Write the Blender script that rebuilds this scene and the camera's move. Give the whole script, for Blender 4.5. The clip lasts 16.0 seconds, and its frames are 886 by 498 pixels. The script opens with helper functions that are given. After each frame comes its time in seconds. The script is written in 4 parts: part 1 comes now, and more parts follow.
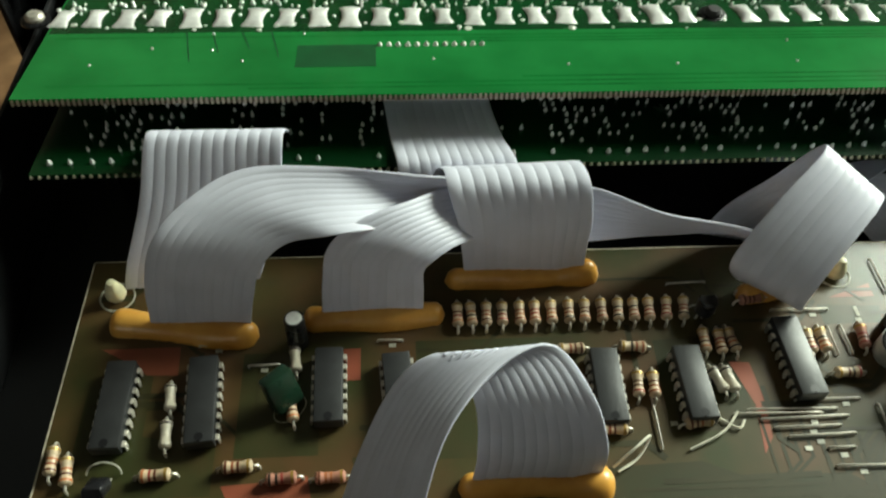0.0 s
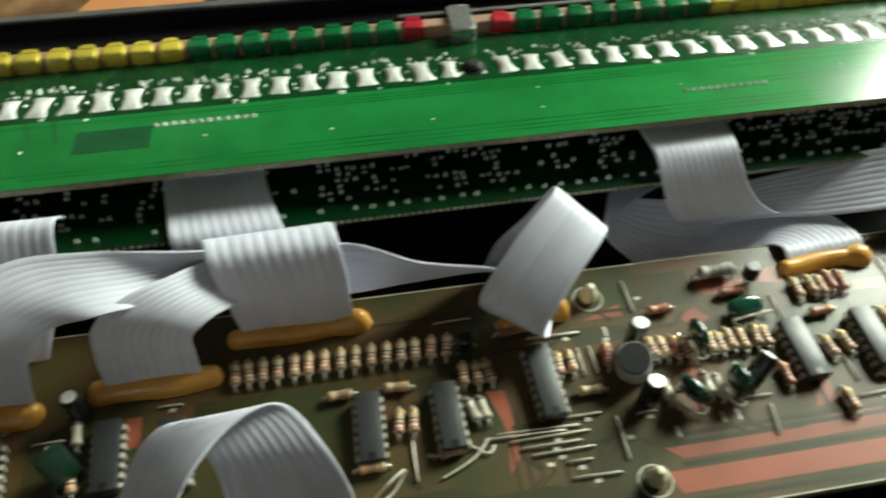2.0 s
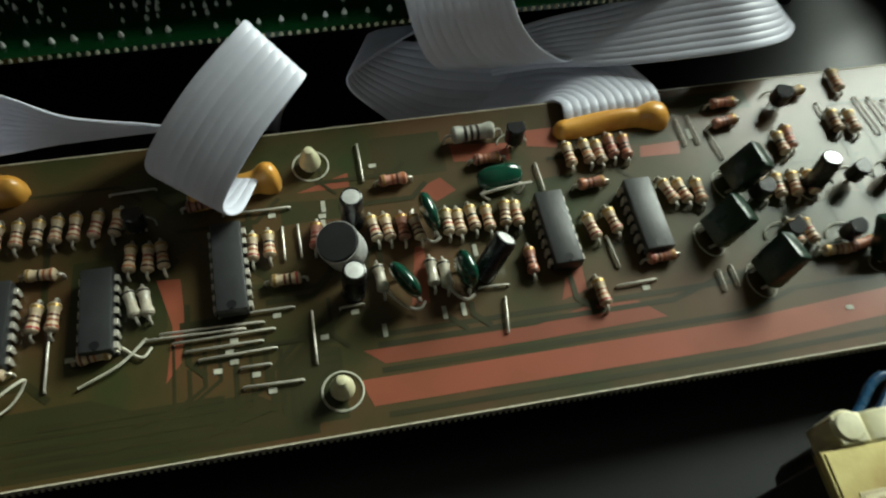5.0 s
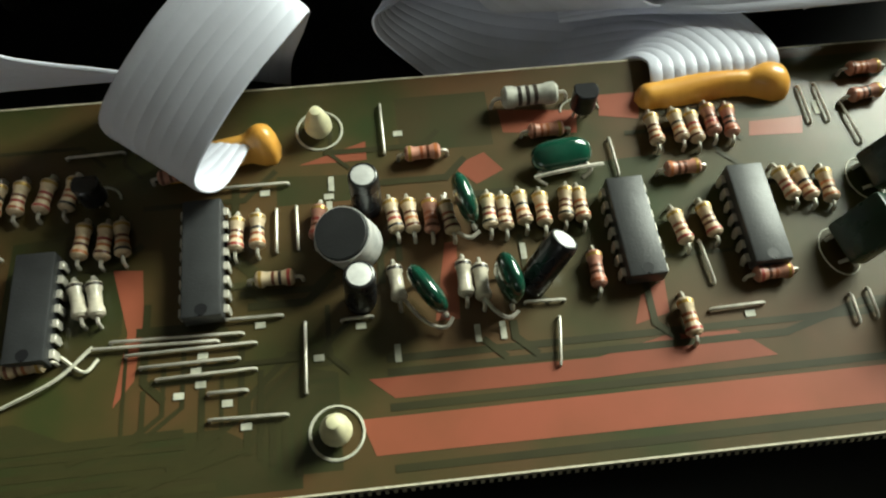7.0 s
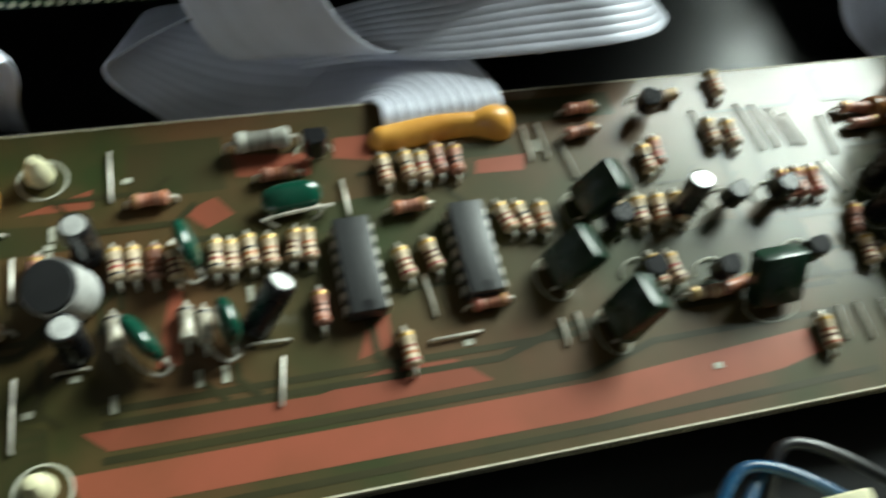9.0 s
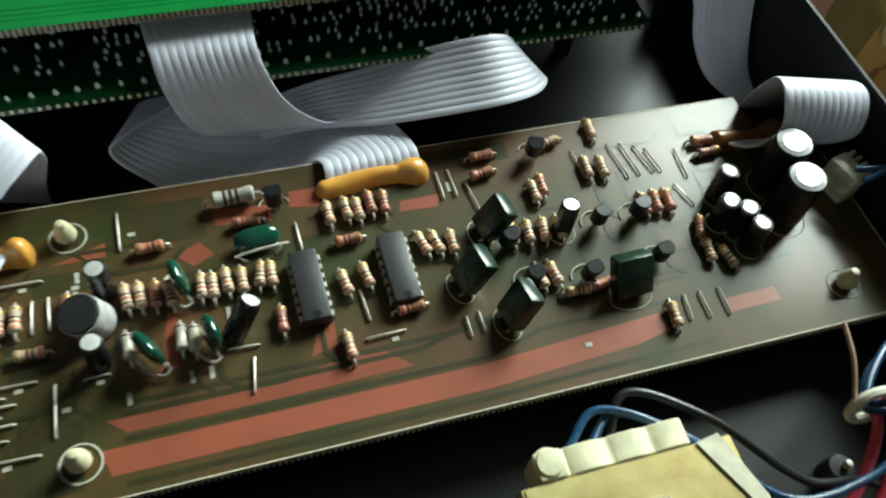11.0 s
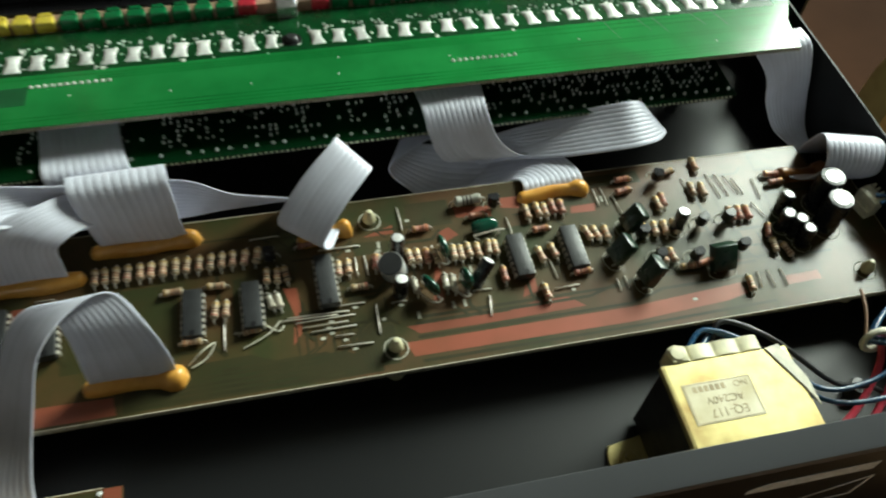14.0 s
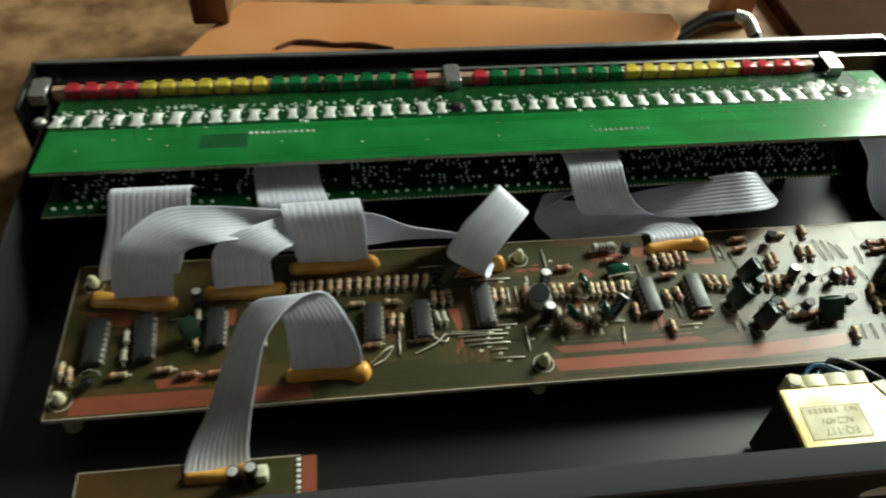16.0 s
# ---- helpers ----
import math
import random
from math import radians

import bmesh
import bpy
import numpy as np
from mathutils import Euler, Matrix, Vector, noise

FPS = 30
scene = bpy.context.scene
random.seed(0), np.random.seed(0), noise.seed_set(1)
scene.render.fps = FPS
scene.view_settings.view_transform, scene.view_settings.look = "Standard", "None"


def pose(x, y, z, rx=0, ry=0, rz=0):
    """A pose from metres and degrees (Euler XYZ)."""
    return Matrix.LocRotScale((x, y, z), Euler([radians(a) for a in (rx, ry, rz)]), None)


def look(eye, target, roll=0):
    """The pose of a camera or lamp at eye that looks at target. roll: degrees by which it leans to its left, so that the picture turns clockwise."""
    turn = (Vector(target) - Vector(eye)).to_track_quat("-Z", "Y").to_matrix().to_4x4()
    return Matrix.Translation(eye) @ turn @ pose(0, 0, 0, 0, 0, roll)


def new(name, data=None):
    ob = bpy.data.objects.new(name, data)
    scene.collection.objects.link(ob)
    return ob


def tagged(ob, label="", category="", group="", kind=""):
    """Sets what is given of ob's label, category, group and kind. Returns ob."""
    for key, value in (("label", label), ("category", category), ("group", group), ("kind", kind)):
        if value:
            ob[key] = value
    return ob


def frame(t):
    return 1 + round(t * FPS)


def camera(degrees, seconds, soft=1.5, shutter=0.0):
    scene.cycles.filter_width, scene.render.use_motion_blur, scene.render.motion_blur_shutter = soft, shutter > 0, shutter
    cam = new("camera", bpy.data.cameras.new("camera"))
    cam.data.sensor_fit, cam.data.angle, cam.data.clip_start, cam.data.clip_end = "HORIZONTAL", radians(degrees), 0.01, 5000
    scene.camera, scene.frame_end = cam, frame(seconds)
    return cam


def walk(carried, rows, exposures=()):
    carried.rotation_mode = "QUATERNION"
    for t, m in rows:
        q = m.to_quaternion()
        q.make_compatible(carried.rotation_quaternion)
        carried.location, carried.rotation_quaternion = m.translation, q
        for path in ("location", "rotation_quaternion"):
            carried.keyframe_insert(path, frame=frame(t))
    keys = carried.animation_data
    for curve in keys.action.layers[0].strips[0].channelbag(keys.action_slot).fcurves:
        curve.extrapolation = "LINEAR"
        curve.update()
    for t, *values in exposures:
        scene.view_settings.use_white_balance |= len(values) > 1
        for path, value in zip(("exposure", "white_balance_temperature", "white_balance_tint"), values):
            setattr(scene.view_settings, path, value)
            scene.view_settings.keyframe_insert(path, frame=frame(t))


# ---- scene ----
cam = camera(58.16, 16.0, soft=2.1, shutter=0.9)
PATH = [
    (0, (0.07553, -0.05455, 0.16143), (0.08108, 0.00259, 0.09082), 2.8),
    (0.5, (0.07817, -0.05551, 0.16516), (0.08422, 0.00296, 0.09569), 2.5),
    (1, (0.09009, -0.05533, 0.17281), (0.09782, 0.00309, 0.10347), 2.4),
    (1.5, (0.10656, -0.05983, 0.17731), (0.11634, -0.00127, 0.10834), 1.7),
    (2, (0.12162, -0.06284, 0.18155), (0.13300, -0.00487, 0.11234), 1.5),
    (2.5, (0.13441, -0.06538, 0.18332), (0.15033, -0.00733, 0.11507), 2.8),
    (3, (0.13969, -0.06675, 0.18437), (0.15698, -0.00946, 0.11580), 2.9),
    (3.5, (0.15388, -0.07025, 0.17845), (0.17204, -0.01269, 0.11034), 1.8),
    (4, (0.16899, -0.06529, 0.17062), (0.18782, -0.01602, 0.09646), 6.8),
    (6.5, (0.20066, -0.02516, 0.12431), (0.20539, 0.01724, 0.04391), -0.0),
    (7, (0.20047, -0.02248, 0.11976), (0.20598, 0.01838, 0.03863), 1.5),
    (7.5, (0.20197, -0.02170, 0.11807), (0.20803, 0.01838, 0.03663), 2.0),
    (8, (0.20243, -0.02107, 0.11643), (0.21394, 0.01825, 0.03517), 8.5),
    (8.5, (0.20743, -0.02120, 0.11775), (0.21986, 0.01829, 0.03672), 9.1),
    (9, (0.22445, -0.02725, 0.12476), (0.24470, 0.01465, 0.04659), 14.8),
    (9.5, (0.23469, -0.03231, 0.13140), (0.25621, 0.01142, 0.05455), 14.0),
    (12, (0.20989, -0.07799, 0.19570), (0.23037, -0.03149, 0.12017), 8.4),
    (12.5, (0.19037, -0.08759, 0.21535), (0.21012, -0.04345, 0.13827), 9.9),
    (13, (0.18091, -0.09646, 0.22918), (0.19829, -0.05082, 0.15238), 8.4),
    (13.5, (0.17231, -0.11061, 0.23637), (0.18955, -0.06183, 0.16152), 7.4),
    (14, (0.16316, -0.11985, 0.24092), (0.17868, -0.06884, 0.16717), 5.8),
    (14.5, (0.15020, -0.13154, 0.25057), (0.16480, -0.07808, 0.17841), 5.4),
    (15, (0.13946, -0.14255, 0.25612), (0.15243, -0.08690, 0.18528), 4.7),
    (15.5, (0.12890, -0.15111, 0.25744), (0.14046, -0.09236, 0.18892), 4.0),
    (16, (0.11848, -0.16412, 0.26422), (0.12808, -0.10369, 0.19688), 3.4),
]
walk(cam, [(t, look(eye, target, roll)) for t, eye, target, roll in PATH],
     [(t, ev, k, -4) for t, ev, k in ((0, 0.0, 6900), (1.5, 0.12, 6900), (2.5, -0.15, 6900), (3.0, -0.7, 6900), (3.5, -0.65, 6800), (4.0, -0.8, 6500), (6.5, -0.12, 6900),
                                      (8, 0.07, 6800), (9, -0.1, 6300), (9.5, -0.25, 6250), (12, 0.03, 6300), (13, 0.0, 6400), (14.5, -0.22, 6700), (16, -0.32, 6850))])

# ---- world and light ----
def rot(deg):
    return Matrix.Rotation(radians(deg), 4, "Z")


world = bpy.data.worlds.new("sky")
scene.world = world
world.use_nodes = True
wn = world.node_tree
sky = wn.nodes.new("ShaderNodeTexSky")
sky.sky_type, sky.sun_disc = "NISHITA", False
sky.sun_elevation, sky.sun_rotation = radians(35), radians(200)
wn.links.new(sky.outputs[0], wn.nodes["Background"].inputs[0])
wn.nodes["Background"].inputs[1].default_value = 0.12

WINDOW_AZ = 34.0            # the window stands behind and to the right of the device
WIN_DIST, WIN_Z, WIN_W, WIN_H = 1.3, 0.86, 0.72, 0.92
lamp = bpy.data.lights.new("window_light", "AREA")
lamp.shape, lamp.size, lamp.size_y, lamp.energy, lamp.color = "RECTANGLE", WIN_W - 0.08, WIN_H - 0.08, 76, (0.945, 0.985, 0.94)
win_dir = Vector((math.cos(radians(WINDOW_AZ)), math.sin(radians(WINDOW_AZ)), 0))
room_turn = Matrix.Translation((0.19, 0.06, 0)) @ rot(WINDOW_AZ)
# Unseen second window, added as cool fill on the ribbons' near faces.
lamp_2 = bpy.data.lights.new("added_window_light", "AREA")
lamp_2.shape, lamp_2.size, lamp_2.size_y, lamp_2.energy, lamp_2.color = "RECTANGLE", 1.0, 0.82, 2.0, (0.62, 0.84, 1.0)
lamp_2_ob = new("added_window_light", lamp_2)
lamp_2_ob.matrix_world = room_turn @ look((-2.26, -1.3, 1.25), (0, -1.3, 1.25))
lamp_ob = new("window_light", lamp)
lamp_ob.matrix_world = look(Vector((0.19, 0.06, WIN_Z)) + win_dir * WIN_DIST, Vector((0.19, 0.06, WIN_Z)) + win_dir * 0.2)


# ---- materials ----
def mat(name, colour, rough=0.5, metal=0.0, var=0.18, scale=300.0, fine=2500.0, bump=0.1, coat=0.0, spec=0.5, dark=None, rvar=0.12, coat_rough=0.03):
    """Principled surface with variation at two scales and a fine relief."""
    m = bpy.data.materials.new(name)
    m.use_nodes = True
    n, l = m.node_tree.nodes, m.node_tree.links
    p = n["Principled BSDF"]
    co = n.new("ShaderNodeTexCoord")
    big, small = n.new("ShaderNodeTexNoise"), n.new("ShaderNodeTexNoise")
    big.inputs["Scale"].default_value, big.inputs["Detail"].default_value = scale, 4
    small.inputs["Scale"].default_value, small.inputs["Detail"].default_value = fine, 3
    l.new(co.outputs["Object"], big.inputs["Vector"])
    l.new(co.outputs["Object"], small.inputs["Vector"])
    info = n.new("ShaderNodeObjectInfo")
    mix = n.new("ShaderNodeMix")
    mix.data_type = "RGBA"
    c2 = dark or tuple(c * (1 - 2 * var) for c in colour)
    mix.inputs["A"].default_value, mix.inputs["B"].default_value = (*colour, 1), (*c2, 1)
    ramp = n.new("ShaderNodeMapRange")
    ramp.inputs["From Min"].default_value, ramp.inputs["From Max"].default_value = 0.35, 0.7
    l.new(big.outputs["Fac"], ramp.inputs["Value"])
    l.new(ramp.outputs[0], mix.inputs["Factor"])
    hsv = n.new("ShaderNodeHueSaturation")
    vr = n.new("ShaderNodeMapRange")
    vr.inputs["To Min"].default_value, vr.inputs["To Max"].default_value = 1 - var * 0.7, 1 + var * 0.7
    l.new(info.outputs["Random"], vr.inputs["Value"])
    l.new(vr.outputs[0], hsv.inputs["Value"])
    l.new(mix.outputs["Result"], hsv.inputs["Color"])
    l.new(hsv.outputs[0], p.inputs["Base Color"])
    rr = n.new("ShaderNodeMapRange")
    rr.inputs["To Min"].default_value, rr.inputs["To Max"].default_value = max(rough - rvar, 0.03), min(rough + rvar, 1)
    l.new(big.outputs["Fac"], rr.inputs["Value"])
    l.new(rr.outputs[0], p.inputs["Roughness"])
    p.inputs["Metallic"].default_value, p.inputs["Coat Weight"].default_value = metal, coat
    p.inputs["Specular IOR Level"].default_value, p.inputs["Coat Roughness"].default_value = spec, coat_rough
    if bump:
        b = n.new("ShaderNodeBump")
        b.inputs["Strength"].default_value, b.inputs["Distance"].default_value = bump, 0.0002
        l.new(small.outputs["Fac"], b.inputs["Height"])
        l.new(b.outputs[0], p.inputs["Normal"])
    return m


M_BOARD = mat("laminate_olive", (0.082, 0.042, 0.016), 0.55, scale=36, fine=900, bump=0.05, dark=(0.024, 0.034, 0.008), spec=0.2, rvar=0.06, coat=0.36, coat_rough=0.19)
M_EDGE = mat("laminate_edge", (0.55, 0.5, 0.38), 0.7, scale=600)
M_EDGE_RED = mat("laminate_edge_brown", (0.12, 0.075, 0.04), 0.6, scale=600)
M_TRACE = mat("trace_green", (0.042, 0.038, 0.012), 0.55, scale=62, fine=900, bump=0.05, spec=0.2, rvar=0.06, coat=0.36, coat_rough=0.19)
M_AREA = mat("mask_dark_green", (0.03, 0.035, 0.0105), 0.55, scale=70, fine=900, bump=0.05, dark=(0.045, 0.034, 0.011), spec=0.2, rvar=0.06, coat=0.36, coat_rough=0.19)
M_COPPER = mat("copper_area", (0.26, 0.07, 0.04), 0.5, scale=60, fine=800, bump=0.05, dark=(0.2, 0.06, 0.03), spec=0.2, rvar=0.06, coat=0.38, coat_rough=0.19)
M_SILK = mat("silk_print", (0.5, 0.49, 0.4), 0.6, scale=500)
M_GREEN = mat("solder_mask_green", (0.02, 0.19, 0.045), 0.2, scale=34, fine=700, bump=0.06, dark=(0.011, 0.125, 0.027), spec=0.48, rvar=0.07)
M_GREEN_LINE = mat("solder_mask_gap_green", (0.01, 0.145, 0.027), 0.22, scale=60, spec=0.48, rvar=0.06)
# Same green mask as the meter board, darkened for the shade under it.
M_GREEN_SHADE = mat("solder_mask_painted_shade", (0.003, 0.03, 0.008), 0.25, scale=40, fine=700, bump=0.06, spec=0.55, rvar=0.06)
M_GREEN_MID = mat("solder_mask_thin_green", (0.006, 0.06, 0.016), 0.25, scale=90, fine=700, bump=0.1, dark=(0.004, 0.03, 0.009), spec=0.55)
M_PATCH = mat("bare_patch", (0.012, 0.09, 0.03), 0.4, scale=80)
M_SOLDER = mat("solder", (0.93, 0.93, 0.9), 0.36, 0.2, scale=400, bump=0.3, rvar=0.15)
# Near-white base holds the glints on the slider board's solder points.
M_GLINT = mat("solder_painted_glint", (0.95, 0.95, 0.92), 0.25, 0.1, scale=400, bump=0.2)
M_FLUX = mat("flux_residue", (0.74, 0.76, 0.68), 0.35, scale=500, fine=1500, bump=0.5)
M_TIN = mat("tinned_wire", (0.64, 0.6, 0.52), 0.4, 0.4, scale=500, bump=0.1)
M_CHIP = mat("chip_epoxy", (0.035, 0.036, 0.038), 0.42, scale=200, fine=3500, bump=0.25)
M_BLACK = mat("black_sleeve", (0.014, 0.014, 0.016), 0.28, scale=200, bump=0.05)
M_ALU = mat("can_aluminium", (0.9, 0.9, 0.88), 0.45, 0.55, scale=400, bump=0.06)
M_TAN = mat("resistor_tan", (0.66, 0.51, 0.34), 0.42, scale=700, var=0.2)
M_RES_RED = mat("resistor_pink", (0.52, 0.24, 0.17), 0.4, scale=700, var=0.2)
M_RES_GREY = mat("resistor_cement", (0.5, 0.49, 0.43), 0.6, scale=500)
M_GLASS_DIODE = mat("diode_glass", (0.62, 0.56, 0.45), 0.25, scale=700)
BANDS = {
    "brown": mat("band_brown", (0.12, 0.035, 0.015), 0.4), "red": mat("band_red", (0.32, 0.045, 0.035), 0.4),
    "orange": mat("band_orange", (0.46, 0.15, 0.05), 0.4), "gold": mat("band_gold", (0.45, 0.28, 0.07), 0.35, 0.5),
    "black": mat("band_black", (0.03, 0.02, 0.015), 0.4), "yellow": mat("band_yellow", (0.62, 0.45, 0.04), 0.4),
    "rust": mat("band_rust", (0.3, 0.08, 0.03), 0.4)}
M_MYLAR = mat("mylar_green", (0.008, 0.06, 0.036), 0.16, scale=300, bump=0.03, coat=0.5)
M_BOXCAP = mat("film_box_green", (0.01, 0.032, 0.018), 0.3, scale=300, bump=0.1)
M_GLUE = mat("hot_glue_amber", (0.7, 0.36, 0.075), 0.34, scale=150, fine=600, bump=0.1, dark=(0.58, 0.26, 0.04), coat=0.15, coat_rough=0.15)
M_GLUE_DK = mat("glue_brown", (0.2, 0.075, 0.015), 0.3, scale=150, fine=600, bump=0.1)
M_RIB = mat("ribbon_grey", (0.7, 0.71, 0.82), 0.42, scale=90, fine=1600, bump=0.08, var=0.06)
M_PEG = mat("nylon_peg", (0.68, 0.64, 0.42), 0.35, scale=300, bump=0.05)
M_CHASSIS = mat("painted_steel_black", (0.011, 0.0115, 0.0125), 0.36, spec=0.4, scale=14, fine=2200, bump=0.12, var=0.12, rvar=0.08)
# Case black lightened to grey: the flange's reflected light is in the colour.
M_LIP_SHEEN = mat("painted_steel_sheen", (0.085, 0.088, 0.096), 0.42, scale=14, fine=2200, bump=0.12, var=0.1)
M_PANEL = mat("panel_black", (0.007, 0.007, 0.008), 0.3, scale=30, fine=2200, bump=0.08)
M_ALU_EDGE = mat("panel_aluminium", (0.5, 0.5, 0.5), 0.35, 0.8, scale=100)
M_BRACKET = mat("steel_clip", (0.75, 0.75, 0.74), 0.3, 0.85, scale=300)
M_BRASS = mat("zinc_yellow_passivated", (0.6, 0.52, 0.23), 0.34, 0.55, scale=75, fine=1200, bump=0.14, dark=(0.27, 0.18, 0.06), rvar=0.1)
M_CORE = mat("transformer_core", (0.02, 0.017, 0.014), 0.45, scale=200, bump=0.2)
M_BOBBIN = mat("bobbin_ivory", (0.72, 0.68, 0.45), 0.45, scale=200, bump=0.05)
M_PAPER = mat("paper_label", (0.78, 0.72, 0.52), 0.55, scale=90, fine=1500, bump=0.08, dark=(0.6, 0.52, 0.3))
M_INK = mat("ink_faded", (0.46, 0.36, 0.2), 0.6)
M_HOLDER = mat("led_holder", (0.4, 0.25, 0.17), 0.5, scale=200)
M_WHITE = mat("silver_print", (0.92, 0.92, 0.9), 0.4, scale=400)
M_BLUE = mat("wire_blue", (0.01, 0.05, 0.115), 0.3, scale=300)
M_RED = mat("wire_red", (0.6, 0.05, 0.09), 0.32, scale=300)
M_WBLACK = mat("wire_black", (0.012, 0.012, 0.014), 0.35, scale=300)
M_TIE = mat("cable_tie", (0.7, 0.67, 0.55), 0.4, scale=300)
M_CONN = mat("connector_ivory", (0.72, 0.68, 0.52), 0.4, scale=300)
M_LED = {"red": mat("led_red", (0.5, 0.03, 0.05), 0.2, coat=0.4, scale=300), "green": mat("led_green", (0.01, 0.16, 0.05), 0.25, coat=0.3, scale=300),
         "yellow": mat("led_yellow", (0.66, 0.52, 0.07), 0.25, coat=0.3, scale=300)}
M_WOOD = mat("stool_wood", (0.47, 0.215, 0.095), 0.35, scale=9, fine=400, bump=0.15, dark=(0.4, 0.15, 0.05))
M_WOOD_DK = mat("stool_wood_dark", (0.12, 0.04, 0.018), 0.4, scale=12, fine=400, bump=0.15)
# Near-black brown for the shaded floor beside the case.
M_FLOOR_SHADE = mat("floor_shade_brown", (0.04, 0.017, 0.008), 0.9, scale=14, fine=300, bump=0.2, spec=0.05, rvar=0.05)
M_WALL = mat("wall_paint", (0.11, 0.085, 0.06), 0.8, scale=4, fine=120, bump=0.1, var=0.05)
M_CEIL = mat("ceiling_paint", (0.15, 0.147, 0.138), 0.85, scale=4, fine=120, bump=0.1, var=0.04)
M_FRAME = mat("window_paint", (0.75, 0.74, 0.7), 0.5, scale=20)
M_ROLL = mat("roll_tan", (0.6, 0.46, 0.17), 0.55, scale=60, fine=600, bump=0.2, dark=(0.38, 0.25, 0.08))
M_ROLL_DK = mat("roll_brown", (0.3, 0.17, 0.05), 0.6, scale=60)
M_GROUND = mat("floor_mottled", (0.29, 0.165, 0.08), 0.6, scale=46, fine=160, bump=0.4, dark=(0.09, 0.045, 0.02), spec=0.25)
M_SIDE = mat("powder_coat_black", (0.013, 0.0135, 0.015), 0.6, scale=14, fine=2200, bump=0.2, var=0.12, spec=0.3)


# ---- building blocks, in millimetres ----
def bm_box(x0, x1, y0, y1, z0, z1, bevel=0.0, seg=1):
    bm = bmesh.new()
    bmesh.ops.create_cube(bm, size=1)
    for v in bm.verts:
        v.co = Vector((x0 + (v.co.x + 0.5) * (x1 - x0), y0 + (v.co.y + 0.5) * (y1 - y0), z0 + (v.co.z + 0.5) * (z1 - z0)))
    if bevel:
        bmesh.ops.bevel(bm, geom=bm.edges[:], offset=bevel, segments=seg, affect="EDGES", profile=0.5)
    return bm


def bm_lathe(profile, seg=20, centre=(0, 0)):
    """Turned shape about z from (radius, height) pairs, from bottom to top."""
    bm = bmesh.new()
    rings = []
    for r, z in profile:
        if r < 1e-6:
            rings.append([bm.verts.new((centre[0], centre[1], z))])
        else:
            rings.append([bm.verts.new((centre[0] + r * math.cos(2 * math.pi * k / seg), centre[1] + r * math.sin(2 * math.pi * k / seg), z)) for k in range(seg)])
    for a, b in zip(rings, rings[1:]):
        for k in range(seg):
            q = [a[k % len(a)], a[(k + 1) % len(a)], b[(k + 1) % len(b)], b[k % len(b)]]
            u = []
            for v in q:
                if v not in u:
                    u.append(v)
            if len(u) > 2:
                bm.faces.new(u)
    for ring in (rings[0], rings[-1]):
        if len(ring) > 2:
            bm.faces.new(ring)
    bmesh.ops.recalc_face_normals(bm, faces=bm.faces[:])
    return bm


def spline(pts, steps=8):
    """Points on a smooth curve through pts."""
    P = [Vector(p) for p in pts]
    P = [P[0] * 2 - P[1]] + P + [P[-1] * 2 - P[-2]]
    out = []
    for i in range(1, len(P) - 2):
        a, b, c, d = P[i - 1:i + 3]
        for k in range(steps):
            t = k / steps
            out.append(0.5 * ((2 * b) + (c - a) * t + (2 * a - 5 * b + 4 * c - d) * t * t + (3 * b - a - 3 * c + d) * t ** 3))
    out.append(P[-2])
    return out


def bm_tube(pts, r, seg=8, flat=None, cap=True):
    """Round wire along pts; flat: (side vectors, half width, half height) for a flattened one."""
    bm = bmesh.new()
    rings = []
    side = None
    n = len(pts)
    for i, p in enumerate(pts):
        t = (pts[min(i + 1, n - 1)] - pts[max(i - 1, 0)])
        t = t.normalized() if t.length > 1e-9 else Vector((0, 0, 1))
        if flat:
            w = flat[0][i]
            w = (w - t * w.dot(t)).normalized()
            hw, hh = flat[1][i], flat[2]
        else:
            if side is None:
                side = t.cross(Vector((0.3, 0.2, 0.93))).normalized()
            w = (side - t * side.dot(t)).normalized()
            side = w
            hw = hh = r
        u = t.cross(w)
        e = 0.75 if flat else 1.0
        rings.append([bm.verts.new(p + w * (hw * math.copysign(abs(math.cos(a)) ** e, math.cos(a))) + u * (hh * math.copysign(abs(math.sin(a)) ** e, math.sin(a)))) for a in [2 * math.pi * k / seg for k in range(seg)]])
    for a, b in zip(rings, rings[1:]):
        for k in range(seg):
            bm.faces.new((a[k], a[(k + 1) % seg], b[(k + 1) % seg], b[k]))
    if cap:
        bm.faces.new(rings[0])
        bm.faces.new(rings[-1])
    bmesh.ops.recalc_face_normals(bm, faces=bm.faces[:])
    return bm


def bm_prism(poly, z0, z1, bevel=0.0):
    """A flat plate with the outline poly."""
    bm = bmesh.new()
    lo = [bm.verts.new((x, y, z0)) for x, y in poly]
    hi = [bm.verts.new((x, y, z1)) for x, y in poly]
    n = len(poly)
    bm.faces.new(lo)
    bm.faces.new(hi)
    for k in range(n):
        bm.faces.new((lo[k], lo[(k + 1) % n], hi[(k + 1) % n], hi[k]))
    bmesh.ops.recalc_face_normals(bm, faces=bm.faces[:])
    if bevel:
        bmesh.ops.bevel(bm, geom=bm.edges[:], offset=bevel, segments=1, affect="EDGES")
    return bm


def join(*bms):
    out = bmesh.new()
    for b in bms:
        me = bpy.data.meshes.new("tmp")
        b.to_mesh(me)
        b.free()
        out.from_mesh(me)
        bpy.data.meshes.remove(me)
    return out


def moved(bm, m):
    bmesh.ops.transform(bm, matrix=m, verts=bm.verts[:])
    return bm


